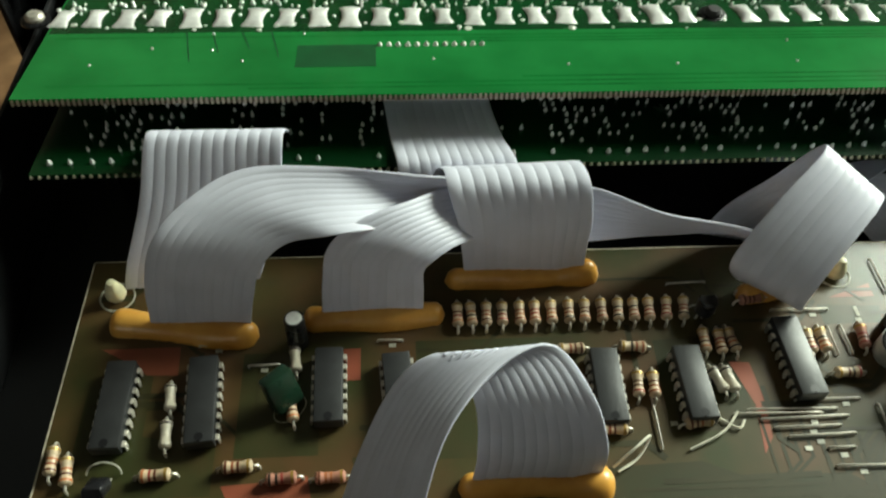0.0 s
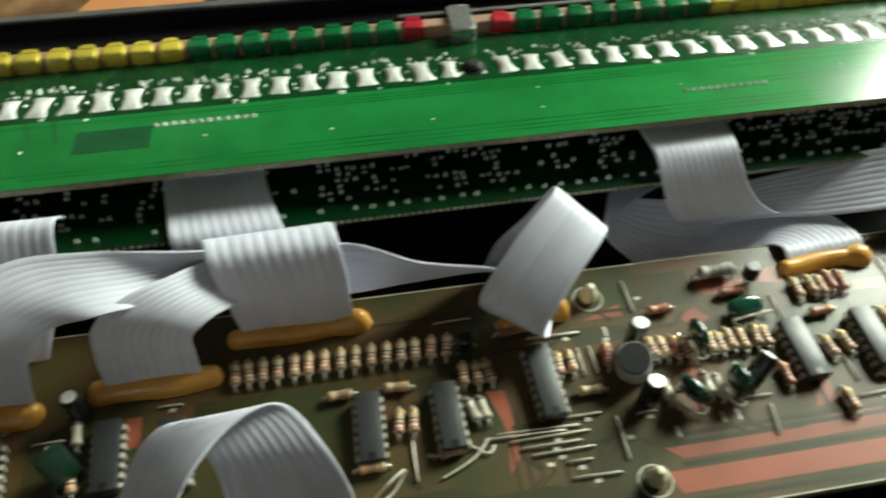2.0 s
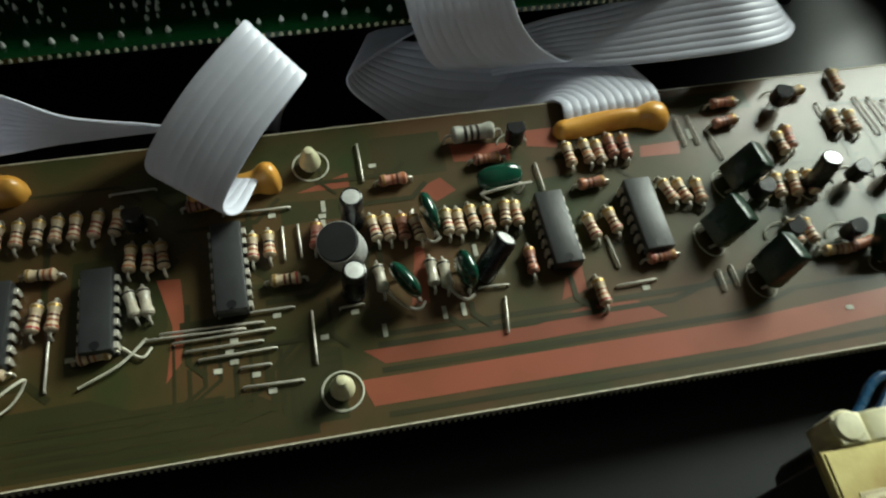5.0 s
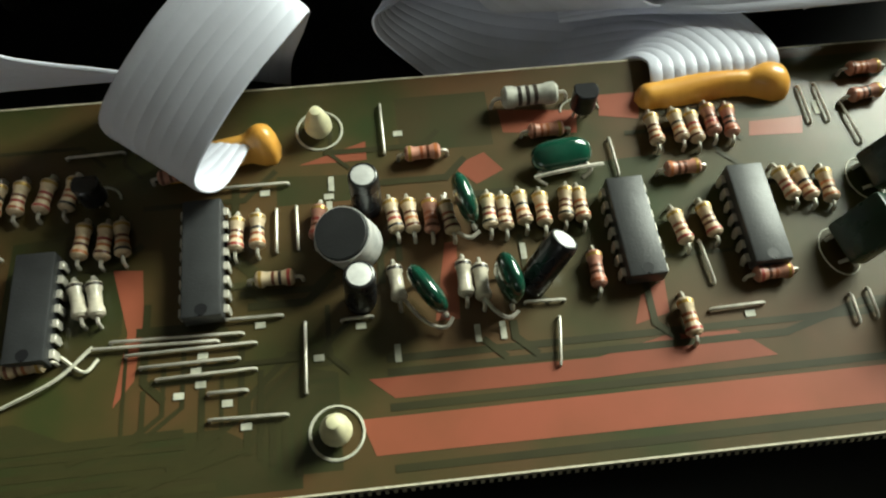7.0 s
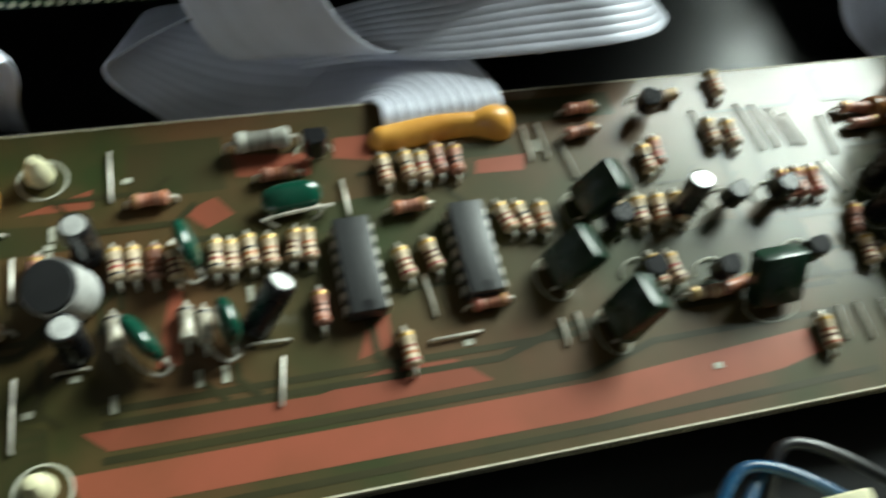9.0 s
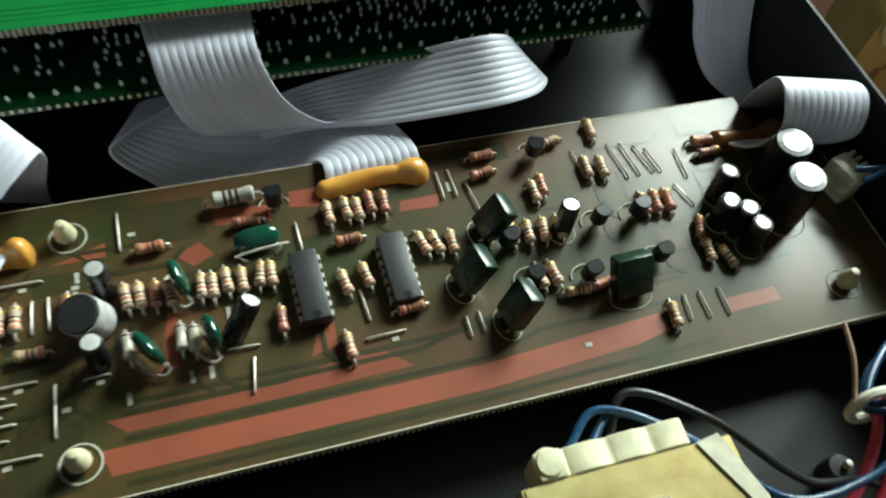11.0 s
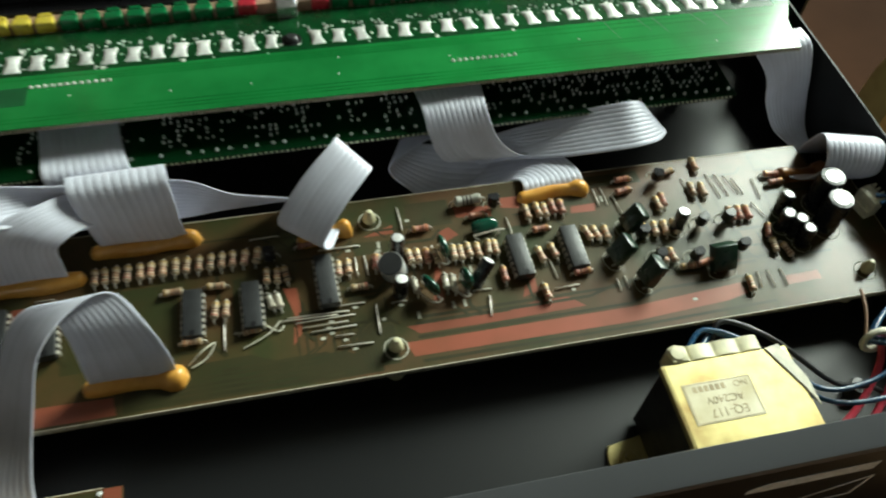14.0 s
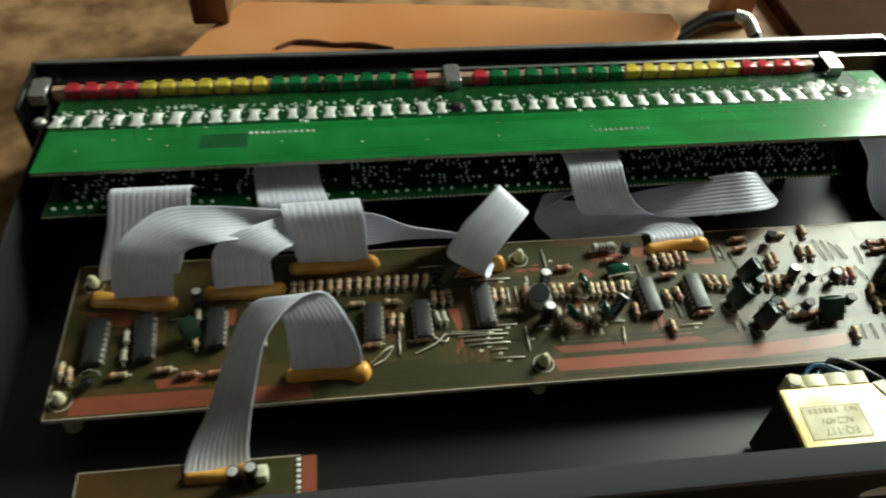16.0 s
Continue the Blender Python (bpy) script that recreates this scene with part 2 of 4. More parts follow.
def mesh(name, bm, material, smooth=True):
    """A mesh in metres from a bmesh in millimetres."""
    bmesh.ops.scale(bm, vec=(0.001, 0.001, 0.001), verts=bm.verts[:])
    me = bpy.data.meshes.new(name)
    bm.to_mesh(me)
    bm.free()
    for mt in (material if isinstance(material, (list, tuple)) else [material]):
        me.materials.append(mt)
    if smooth:
        me.polygons.foreach_set("use_smooth", [True] * len(me.polygons))
        me.set_sharp_from_angle(angle=radians(38))
    return me


def part(name, bm, material, parent, label="", kind="", m=None):
    """Links a bmesh, or a mesh made before, as one object under a thing or part."""
    ob = new(name, mesh(name, bm, material) if isinstance(bm, bmesh.types.BMesh) else bm)
    ob.parent = parent
    if m is not None:
        ob.matrix_basis = m
    return tagged(ob, label, kind=kind)


def thing(name, label, category, at=(0, 0, 0), group="", kind=""):
    ob = new(name)
    ob.empty_display_size = 0.01
    ob.location = Vector(at) * 0.001
    return tagged(ob, label, category, group, kind)


def at(x, y, z=0.0, rx=0, ry=0, rz=0):
    return pose(x * 0.001, y * 0.001, z * 0.001, rx, ry, rz)


# ---- the room ----
GROUND_Z = -30.0
ROOM = Matrix.Translation((0.19, 0.06, 0)) @ rot(WINDOW_AZ)


def structure(name, bm, material, label, category, m=ROOM):
    ob = new(name, mesh(name, bm, material))
    ob.matrix_basis = m
    return tagged(ob, label, category, kind="structure")


structure("floor", bm_box(-2400, 1400, -2000, 2000, GROUND_Z - 60, GROUND_Z), M_GROUND, "brown mottled floor the device stands on", "floor")
structure("ceiling", bm_box(-2400, 1400, -2000, 2000, 2400, 2450), M_CEIL, "plain dull grey ceiling of the room", "ceiling")
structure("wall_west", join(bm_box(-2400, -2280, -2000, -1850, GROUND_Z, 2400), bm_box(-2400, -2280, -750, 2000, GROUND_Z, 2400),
                            bm_box(-2400, -2280, -1850, -750, GROUND_Z, 790), bm_box(-2400, -2280, -1850, -750, 1710, 2400)), M_WALL, "dull brown wall with the unseen second window", "wall")
structure("wall_south", bm_box(-2280, 1230, -2000, -1880, GROUND_Z, 2400), M_WALL, "plain dull brown room wall", "wall")
structure("wall_north", bm_box(-2280, 1230, 1880, 2000, GROUND_Z, 2400), M_WALL, "plain dull brown room wall", "wall")
hw, z_lo, z_hi = WIN_W * 500, WIN_Z * 1000 - WIN_H * 500, WIN_Z * 1000 + WIN_H * 500
structure("wall_east", join(bm_box(1230, 1350, -2000, -hw, GROUND_Z, 2400), bm_box(1230, 1350, hw, 2000, GROUND_Z, 2400),
                            bm_box(1230, 1350, -hw, hw, GROUND_Z, z_lo), bm_box(1230, 1350, -hw, hw, z_hi, 2400)), M_WALL, "dull brown wall around the daylight window", "wall")
# Frame of the added, unseen second window.
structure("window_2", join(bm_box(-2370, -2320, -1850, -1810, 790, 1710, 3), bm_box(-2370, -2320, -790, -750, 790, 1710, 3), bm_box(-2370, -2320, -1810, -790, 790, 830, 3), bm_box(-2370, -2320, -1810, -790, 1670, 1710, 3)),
          M_FRAME, "unseen white framed window added for cool daylight", "window")
win = structure("window_1", join(bm_box(1270, 1320, -hw, -hw + 40, z_lo, z_hi, 3), bm_box(1270, 1320, hw - 40, hw, z_lo, z_hi, 3),
                                 bm_box(1270, 1320, -hw + 40, hw - 40, z_lo, z_lo + 40, 3), bm_box(1270, 1320, -hw + 40, hw - 40, z_hi - 40, z_hi, 3)), M_FRAME, "white framed window letting in daylight", "window")


# ---- the open case ----
FLOOR_Z = -18.0
case = thing("equalizer_case", "open black painted steel case of an audio equalizer", "case")
part("base_plate", bm_box(-23, 393, -66, 186, FLOOR_Z - 1.2, FLOOR_Z, 0.2), M_CHASSIS, case)
part("side_wall", bm_box(-24.2, -23, -66, 186, FLOOR_Z - 1.2, 22.5, 0.2), M_SIDE, case)
part("side_wall", bm_box(393, 394.2, -66, 150, FLOOR_Z - 1.2, 22.5, 0.2), M_SIDE, case)
part("rear_panel", bm_box(-24, 394, -68.2, -67, FLOOR_Z - 1.2, 43.2, 0.2), M_CHASSIS, case)
lip = bmesh.new()
prof = [(-68.2, 43.2), (-67.6, 44.6), (-66.2, 45.2), (-59.6, 47.2), (-59.2, 46.4), (-66, 44.2), (-67, 43.2)]
a = [lip.verts.new((-24, y, z)) for y, z in prof]
b = [lip.verts.new((394, y, z)) for y, z in prof]
for k in range(len(prof)):
    lip.faces.new((a[k], b[k], b[(k + 1) % len(prof)], a[(k + 1) % len(prof)]))
lip.faces.new(a)
lip.faces.new(b)
bmesh.ops.recalc_face_normals(lip, faces=lip.faces[:])
part("rear_lip", lip, M_LIP_SHEEN, case, "folded black top flange of the rear panel, sheen painted grey")
for fx in (0, 370):
    for fy in (-50, 165):
        part("foot", bm_lathe([(9, GROUND_Z), (10, GROUND_Z + 1), (11, FLOOR_Z - 1.2)], 16, (fx, fy)), M_WBLACK, case)
# printed warning outline on the rear panel
bar = lambda x0, z0, x1, z1, w: moved(bm_box(0, math.hypot(x1 - x0, z1 - z0), -0.12, 0, -w / 2, w / 2), Matrix.Translation((x0, -68.25, z0)) @ Matrix.Rotation(-math.atan2(z1 - z0, x1 - x0), 4, "Y"))
part("printed_bar", bm_prism([(273, 0), (313, 0), (313, 6), (278, 6), (273, 3)], 0, 0.15), M_WHITE, case, "silver printed bar", m=at(0, -68.2, 27, 90))
sign = part("printed_triangle", join(bar(286, 3, 318, 19, 1.0), bar(318, 19, 318, 3, 1.0), bar(318, 3, 286, 3, 1.0)), M_WHITE, case, "silver printed triangle outline")

# front panel: black channel section with an aluminium front edge
panel = thing("front_panel", "black front panel seen from inside with aluminium top edges", "panel")
part("panel_back", bm_box(-34, 412, 185, 187.5, GROUND_Z + 2, 27, 0.3), M_PANEL, panel)
part("panel_ledge", bm_box(-34, 412, 170.5, 185, 19.5, 21.5, 0.3), M_PANEL, panel)
part("inner_lip", bm_box(-34, 412, 169, 170.4, 16, 27.5, 0.3), M_PANEL, panel)
part("lip_trim", bm_box(150, 412, 168.9, 170.5, 27.6, 28.2, 0.2), M_ALU_EDGE, panel, "thin aluminium trim strip")
part("top_trim", bm_box(-34, 412, 185, 188.2, 27.1, 28.2, 0.3), M_ALU_EDGE, panel, "dull aluminium top edge")
part("end_cap", bm_box(-36, -34.1, 150, 188, GROUND_Z + 2, 27.5, 0.4), M_PANEL, panel)
part("end_cap", bm_box(412.1, 414, 150, 188, GROUND_Z + 2, 27.5, 0.4), M_PANEL, panel)
part("front_wall", bm_box(-23, 393, 178, 179, FLOOR_Z, 19.4, 0.2), M_PANEL, panel)


# ---- the level meter board ----
LED_Y0, LED_Z0, LED_SLOPE = 161.0, 23.8, -7.2 / 60.0


def gz(y):
    return LED_Z0 + (y - LED_Y0) * LED_SLOPE


meter = thing("level_meter_board", "bright green circuit board with solder joints and LEDs", "circuit board")
TILT_G = Matrix.Translation((0, LED_Y0, LED_Z0)) @ Matrix.Rotation(math.atan(LED_SLOPE), 4, "X")
outline = [(-17, -60.3), (376, -60.3), (381, -40), (395, -16), (395, 0), (-17, 0)]
part("board_panel", moved(bm_prism(outline, -1.6, 0), TILT_G), M_GREEN, meter)
part("board_edge", moved(join(bm_box(-17, 376, -60.45, -60.32, -1.6, -0.75), bm_box(-17, 395, 0.02, 0.25, -1.6, 0.1)), TILT_G), M_EDGE_RED, meter, "brown cut board edge")
teeth = bmesh.new()
for i in range(295):
    x = -16.5 + i * 1.33
    for s in ((-60.9, -60.56),):
        q = [teeth.verts.new(TILT_G @ Vector(c)) for c in ((x, s[0], -0.9), (x + 0.65, s[0], -0.9), (x + 0.65, s[1], 0.0), (x, s[1], 0.0), (x, s[0], -1.6), (x + 0.65, s[0], -1.6))]
        teeth.faces.new(q[:4])
        teeth.faces.new((q[0], q[4], q[5], q[1]))
part("serrated_edge", teeth, M_EDGE, meter, kind="stuff")
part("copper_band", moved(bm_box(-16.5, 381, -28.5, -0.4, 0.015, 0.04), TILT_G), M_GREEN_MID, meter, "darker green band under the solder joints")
part("bare_patch", moved(bm_box(51, 72, -47, -36, 0.02, 0.06), TILT_G), M_PATCH, meter, "dark rectangular bare patch")

# pinched solder joints of the LEDs
pad = bmesh.new()
for k, (w, y, z) in enumerate([(2.6, -4.4, 0.0), (2.4, -3.6, 0.7), (1.9, -2.0, 1.15), (1.75, 0, 1.25), (1.9, 2.0, 1.15), (2.4, 3.4, 0.6), (2.5, 4.0, 0.0)]):
    ring = [pad.verts.new((w * math.cos(a), y, max(z, 0.02) * math.sin(a))) for a in [math.pi * j / 8 for j in range(9)]]
    if k:
        for j in range(8):
            pad.faces.new((prev[j], prev[j + 1], ring[j + 1], ring[j]))
    prev = ring
bmesh.ops.recalc_face_normals(pad, faces=pad.faces[:])
PAD_ME = mesh("solder_joint", pad, M_SOLDER)
DOT_ME = mesh("solder_dot", bm_lathe([(0.75, 0), (0.7, 0.35), (0.4, 0.8), (0.2, 1.3), (0, 1.4)], 8), M_SOLDER)
rng = random.Random(4)
xs = [-15 + 8.85 * i for i in range(21)] + [180 + 9.05 * i for i in range(20)]
for i, x in enumerate(xs):
    s = rng.uniform(1.1, 1.35)
    part("solder_joint", PAD_ME, None, meter, m=Matrix.Translation(Vector((x * 0.001, 0, 0))) @ Matrix.Translation((0, (LED_Y0 - 20.0) * 0.001, gz(LED_Y0 - 20.0) * 0.001)) @ Matrix.Rotation(math.atan(LED_SLOPE), 4, "X") @ rot(rng.uniform(-7, 7)) @ Matrix.Diagonal((s, s * rng.uniform(0.9, 1.05), rng.uniform(0.8, 1.2), 1)))
small = bmesh.new()


def dots(bm, x, y, z, r, h, tilt=0.0):
    lo = [bm.verts.new((x + r * math.cos(a), y + r * math.sin(a), z)) for a in [math.pi * j / 3 for j in range(6)]]
    mid = [bm.verts.new((x + 0.6 * r * math.cos(a), y + 0.6 * r * math.sin(a), z + h * 0.6)) for a in [math.pi * j / 3 for j in range(6)]]
    top = bm.verts.new((x, y, z + h))
    for j in range(6):
        bm.faces.new((lo[j], lo[(j + 1) % 6], mid[(j + 1) % 6], mid[j]))
        bm.faces.new((mid[j], mid[(j + 1) % 6], top))


for x in xs:
    for k in range(5):
        xx, yy = x + rng.uniform(-4.4, 4.4), LED_Y0 - 12.5 + rng.uniform(-2.6, 2.2)
        dots(small, xx, yy, gz(yy), rng.uniform(0.4, 0.85), rng.uniform(0.6, 1.5))
    xx, yy = x + 4.4, LED_Y0 - 19 + rng.uniform(-2, 2)
    dots(small, xx, yy, gz(yy), rng.uniform(0.3, 0.7), 0.7)
for x0, n in ((73, 12), (231, 11)):
    for i in range(n):
        dots(small, x0 + i * 2.54, (125 if x0 == 73 else 115.5), gz(125 if x0 == 73 else 115.5), 0.85, 1.1)
for i in range(16):
    xx, yy = rng.uniform(-10, 370), rng.uniform(106, 136)
    dots(small, xx, yy, gz(yy), 0.45, 0.5)
for i in range(26):
    xx, yy = rng.uniform(345, 372), rng.uniform(140, 150)
    dots(small, xx, yy, gz(yy), rng.uniform(0.6, 1.6), rng.uniform(0.6, 1.6))
part("solder_dots", small, M_SOLDER, meter, kind="stuff")
flux = bmesh.new()
for i in range(30):
    xx, yy = rng.choice((rng.uniform(352, 364), rng.uniform(374, 390))), rng.uniform(138, 152)
    dots(flux, xx, yy, gz(yy) - 0.05, rng.uniform(1.2, 2.8), rng.uniform(0.4, 1.1))
for i in range(34):
    xx, yy = rng.uniform(-12, 350), LED_Y0 - 24.5 + rng.uniform(-4, 2)
    dots(flux, xx, yy, gz(yy) - 0.05, rng.uniform(0.5, 1.5), rng.uniform(0.3, 0.6))
part("flux_residue", flux, M_FLUX, meter, "whitish flux residue lumps", kind="stuff")
lines = bmesh.new()
for k, (y, x0, x1) in enumerate(((-31.5, -14, 372), (-33.2, 96, 250), (-34.8, 96, 380), (-53, 110, 372), (-55.2, -10, 374), (-57.2, 40, 374), (-45, 250, 366), (-43, 250, 372))):
    q = [lines.verts.new(TILT_G @ Vector(c)) for c in ((x0, y, 0.03), (x1, y, 0.03), (x1, y + 0.7, 0.03), (x0, y + 0.7, 0.03))]
    lines.faces.new(q)
part("track_pattern", lines, M_GREEN_LINE, meter, "faint darker green copper track gaps", kind="stuff")
scratch = bmesh.new()
for x in (20, 27, 35, 43, 300, 315, 322, 340, 350):
    L = rng.uniform(8, 16)
    q = [scratch.verts.new(TILT_G @ Vector(c)) for c in ((x, -28, 0.03), (x + 0.5, -28, 0.03), (x + 3.5, -28 - L, 0.03), (x + 3.2, -28 - L, 0.03))]
    scratch.faces.new(q)
part("dark_scratches", scratch, M_PATCH, meter, kind="stuff")

# LEDs along the front edge
ledbm = join(bm_box(-3.7, 3.7, 0, 4.8, -2.6, 2.7, 0.9, 3), bm_prism([(-3.2, 4.5), (3.2, 4.5), (2.6, 6.8), (1.8, 7.4), (-1.8, 7.4), (-2.6, 6.8)], -2.4, 2.4, 0.5))
LED_MESH = {}
for c, mt in M_LED.items():
    LED_MESH[c] = mesh("led", ledbm.copy(), mt)
colours = ["red"] + ["green"] * 8 + ["yellow"] * 7 + ["red"] * 4
leg_me = mesh("led_leg", join(bm_box(-1.5, -1.0, -0.6, 0.2, -2.4, -1.9), bm_box(1.0, 1.5, -0.6, 0.2, -2.4, -1.9)), M_TIN)
for i, c in enumerate(colours):
    for x in (184 + 8.85 * i, 154 - 8.75 * i):
        led = part("led", LED_MESH[c], None, meter, f"rectangular {c} indicator LED", m=at(x + rng.uniform(-0.3, 0.3), 161.4 + rng.uniform(-0.3, 0.3), 25.8, rng.uniform(-4, 2), rng.uniform(-3, 3), rng.uniform(-3, 3)))
        part("led_leg", leg_me, None, led)
part("led_holder", bm_box(-22, 362, 163.0, 167.6, 20.5, 27.6, 0.4), M_HOLDER, meter, "dull pinkish-brown strip holding the LEDs")
# spring clips and screws holding the board
for x in (-27, 170, 371):
    clip = thing("spring_clip", "bent bright steel clip above the meter board", "clip", group="meter board clips")
    part("clip_plate", bm_box(x - 4, x + 4, 158, 171, 28.6, 29.4, 0.25), M_BRACKET, clip)
    part("clip_tab", bm_box(x - 4, x + 4, 157.2, 158.1, 23.5, 29.4, 0.25), M_BRACKET, clip)
    part("clip_hook", bm_box(x - 3, x + 3, 170.9, 171.8, 22, 29.4, 0.25), M_BRACKET, clip)
for x in (-22, 170, 367):
    sc = thing("board_screw", "black recessed cross-head screw in the meter board", "screw", group="meter board screws")
    part("washer", bm_lathe([(4.0, gz(140)), (4.0, gz(140) + 0.6), (3.4, gz(140) + 0.8), (0, gz(140) + 0.8)], 20, (x, 140)), M_BLACK, sc)
    part("screw_head", bm_lathe([(2.6, gz(140) + 0.8), (2.6, gz(140) + 1.6), (1.8, gz(140) + 2.4), (0, gz(140) + 2.5)], 18, (x, 140)), M_TIN if x != 170 else M_CHIP, sc)


# ---- the slider board below it ----
slider = thing("slider_board", "green circuit board, shade painted dark, dotted with solder points", "circuit board")


def sz(x, y):
    return 20.6 - (x + 12) * 0.0125 + (y - 86) * -0.09


quad = [(-12, 85.5), (349, 93.0), (353, 150), (-12, 150)]
sb = bmesh.new()
top = [sb.verts.new((x, y, sz(x, y))) for x, y in quad]
bot = [sb.verts.new((x, y, sz(x, y) - 1.6)) for x, y in quad]
sb.faces.new(top)
sb.faces.new(bot)
for k in range(4):
    sb.faces.new((top[k], top[(k + 1) % 4], bot[(k + 1) % 4], bot[k]))
bmesh.ops.recalc_face_normals(sb, faces=sb.faces[:])
part("board_panel", sb, M_GREEN_SHADE, slider)
sd = bmesh.new()
for i in range(72):
    x = -8 + i * 5.0
    y0 = 85.5 + (x + 12) * 0.0208
    if rng.random() < 0.8:
        dots(sd, x + rng.uniform(-0.5, 0.5), y0 + 4 + rng.uniform(-0.3, 0.3), sz(x, y0 + 4), rng.uniform(0.55, 0.8), 1.5)
for i in range(136):
    x = -8 + i * 2.62
    y0 = 85.5 + (x + 12) * 0.0208
    dense = 0.72 if x > 240 else 0.62 if math.sin(x * 0.16) + math.sin(x * 0.37 + 1) > -0.25 else 0.12
    for k in range(9):
        if rng.random() < dense * (0.9 if k % 3 else 0.55):
            xx, yy = x + rng.uniform(-0.5, 0.5), y0 + 9 + k * 2.62 + rng.uniform(-0.35, 0.35)
            dots(sd, xx, yy, sz(xx, yy), rng.uniform(0.4, 0.62), rng.uniform(1.0, 2.0))
part("solder_dots", sd, M_GLINT, slider, kind="stuff")
st = bmesh.new()
for i in range(180):
    x = -11.5 + i * 2.0
    y = 85.5 + (x + 12) * 0.0208
    dots(st, x, y - 0.1, sz(x, y) - 0.9, 0.55, 0.9)
part("serrated_edge", st, M_EDGE, slider, kind="stuff")
for x in (-5, 120, 340):
    part("post", bm_lathe([(3, FLOOR_Z), (3, sz(x, 120) - 1.7)], 12, (x, 120)), M_CHASSIS, slider)
for x in (40, 200, 376):
    part("post", bm_lathe([(3, FLOOR_Z), (3, gz(152) - 1.7)], 12, (x, 156)), M_CHASSIS, meter)


# ---- the main circuit board ----
main = thing("main_circuit_board", "brown-olive circuit board crowded with soldered parts", "circuit board")
BW, BD = 388.4, 74.4
part("board_panel", bm_prism([(0, 0), (BW, 0), (BW, 62), (374, 64), (373, BD), (0, BD)], -1.6, 0), M_BOARD, main)
part("board_edge", join(bm_box(0, BW, -0.35, -0.02, -1.6, 0.05), bm_box(-0.35, -0.02, 0, BD, -1.6, 0.05), bm_box(0, 373, BD + 0.02, BD + 0.35, -1.6, 0.05), bm_box(BW + 0.02, BW + 0.35, 0, 62, -1.6, 0.05)), M_EDGE, main, "pale cut laminate edge")
tb = bmesh.new()
for i in range(300):
    x = 1 + i * 1.29
    q = [tb.verts.new(c) for c in ((x, -0.85, -0.9), (x + 0.62, -0.85, -0.9), (x + 0.62, -0.36, -0.5), (x, -0.36, -0.5), (x, -0.85, -1.6), (x + 0.62, -0.85, -1.6))]
    tb.faces.new(q[:4])
    tb.faces.new((q[0], q[4], q[5], q[1]))
part("serrated_edge", tb, M_EDGE, main, kind="stuff")

COPPER = [
    [(194.6, 16.4), (198.5, 13.0), (230, 12.9), (259.5, 13.6), (254, 18.4), (242, 18.6), (231, 16.2)],
    [(193, 10.2), (195, 4.5), (274, 4.2), (312, 6.4), (321, 8.2), (320, 13), (276, 10.2)],
    [(338, 12.8), (352, 13.2), (352, 9.4), (338, 9.0)],
    [(8.5, 8.6), (58, 8.2), (97, 7.4), (98, 1.0), (8.5, 0.8)],
    [(6.8, 48.5), (25, 48.5), (25.4, 40.9), (18.4, 41.2), (15, 44)],
    [(153.9, 39.5), (158.8, 39), (159.4, 30.5), (158.5, 20), (155.5, 16), (157.0, 28)],
    [(221.8, 65.5), (236.4, 64), (235.5, 59), (222.1, 60.4)],
    [(241, 67), (249, 67), (247.5, 60.9), (240.3, 62.3)],
    [(267.7, 58.2), (278, 58.5), (276.8, 54.7), (266.8, 55.1)],
    [(212, 54), (218, 56.5), (221, 52.5), (216, 50)],
    [(38, 14), (46, 14.4), (56, 15.5), (57, 10), (40, 10)],
    [(240, 26), (244.5, 28.5), (244, 22.5), (238, 21)],
    [(185, 57), (197, 61), (197, 57)], [(206, 25), (209, 39), (211, 39), (210, 25)],
    [(63, 46.5), (67, 46.5), (67, 38), (63.5, 38)]]
for i, poly in enumerate(COPPER):
    part("copper_area", bm_prism(poly, 0.02, 0.035), M_COPPER, main, "salmon-coloured bare copper area")


for k, poly in enumerate(([(100, 1), (184, 1), (184, 4), (172, 11), (150, 11), (141, 15), (100, 14)], [(136, 22), (152, 22), (156, 28), (156, 40), (150, 47), (137, 46)], [(176, 9), (183, 3), (190, 3), (190, 18), (183, 20), (177, 16)],
             [(6, 12), (36, 12), (36, 23), (20, 26), (20, 44), (6, 40)], [(40, 20), (58, 20), (58, 46), (40, 46)], [(80, 18), (118, 18), (118, 48), (80, 48)], [(203, 58), (220, 58), (220, 70), (203, 70)], [(181, 55), (197, 54), (196, 49), (181, 49)],
             [(232, 52), (250, 53), (246, 46), (234, 46)], [(265, 62), (276, 61), (276, 59), (265, 59)], [(295, 22), (330, 24), (330, 36), (312, 38), (296, 34)], [(270, 66), (300, 66), (300, 72), (270, 72)])):
    part("mask_area", bm_prism(poly, 0.001, 0.006 + 0.001 * k), M_AREA, main, "dark green patch of solder mask")
LAYER = [0.0]


def strip(bm, pts, w, z=0.037):
    LAYER[0] += 0.0007
    z += LAYER[0]
    pts = [Vector((x, y, z)) for x, y in pts]
    for a, b in zip(pts, pts[1:]):
        LAYER[0] += 0.0003
        a, b = a + Vector((0, 0, 0.0008)), b + Vector((0, 0, 0.0004))
        d = (b - a).normalized()
        s = Vector((-d.y, d.x, 0)) * w / 2
        a2, b2 = a - d * w * 0.3, b + d * w * 0.3
        bm.faces.new([bm.verts.new(v) for v in (a2 - s, b2 - s, b2 + s, a2 + s)])


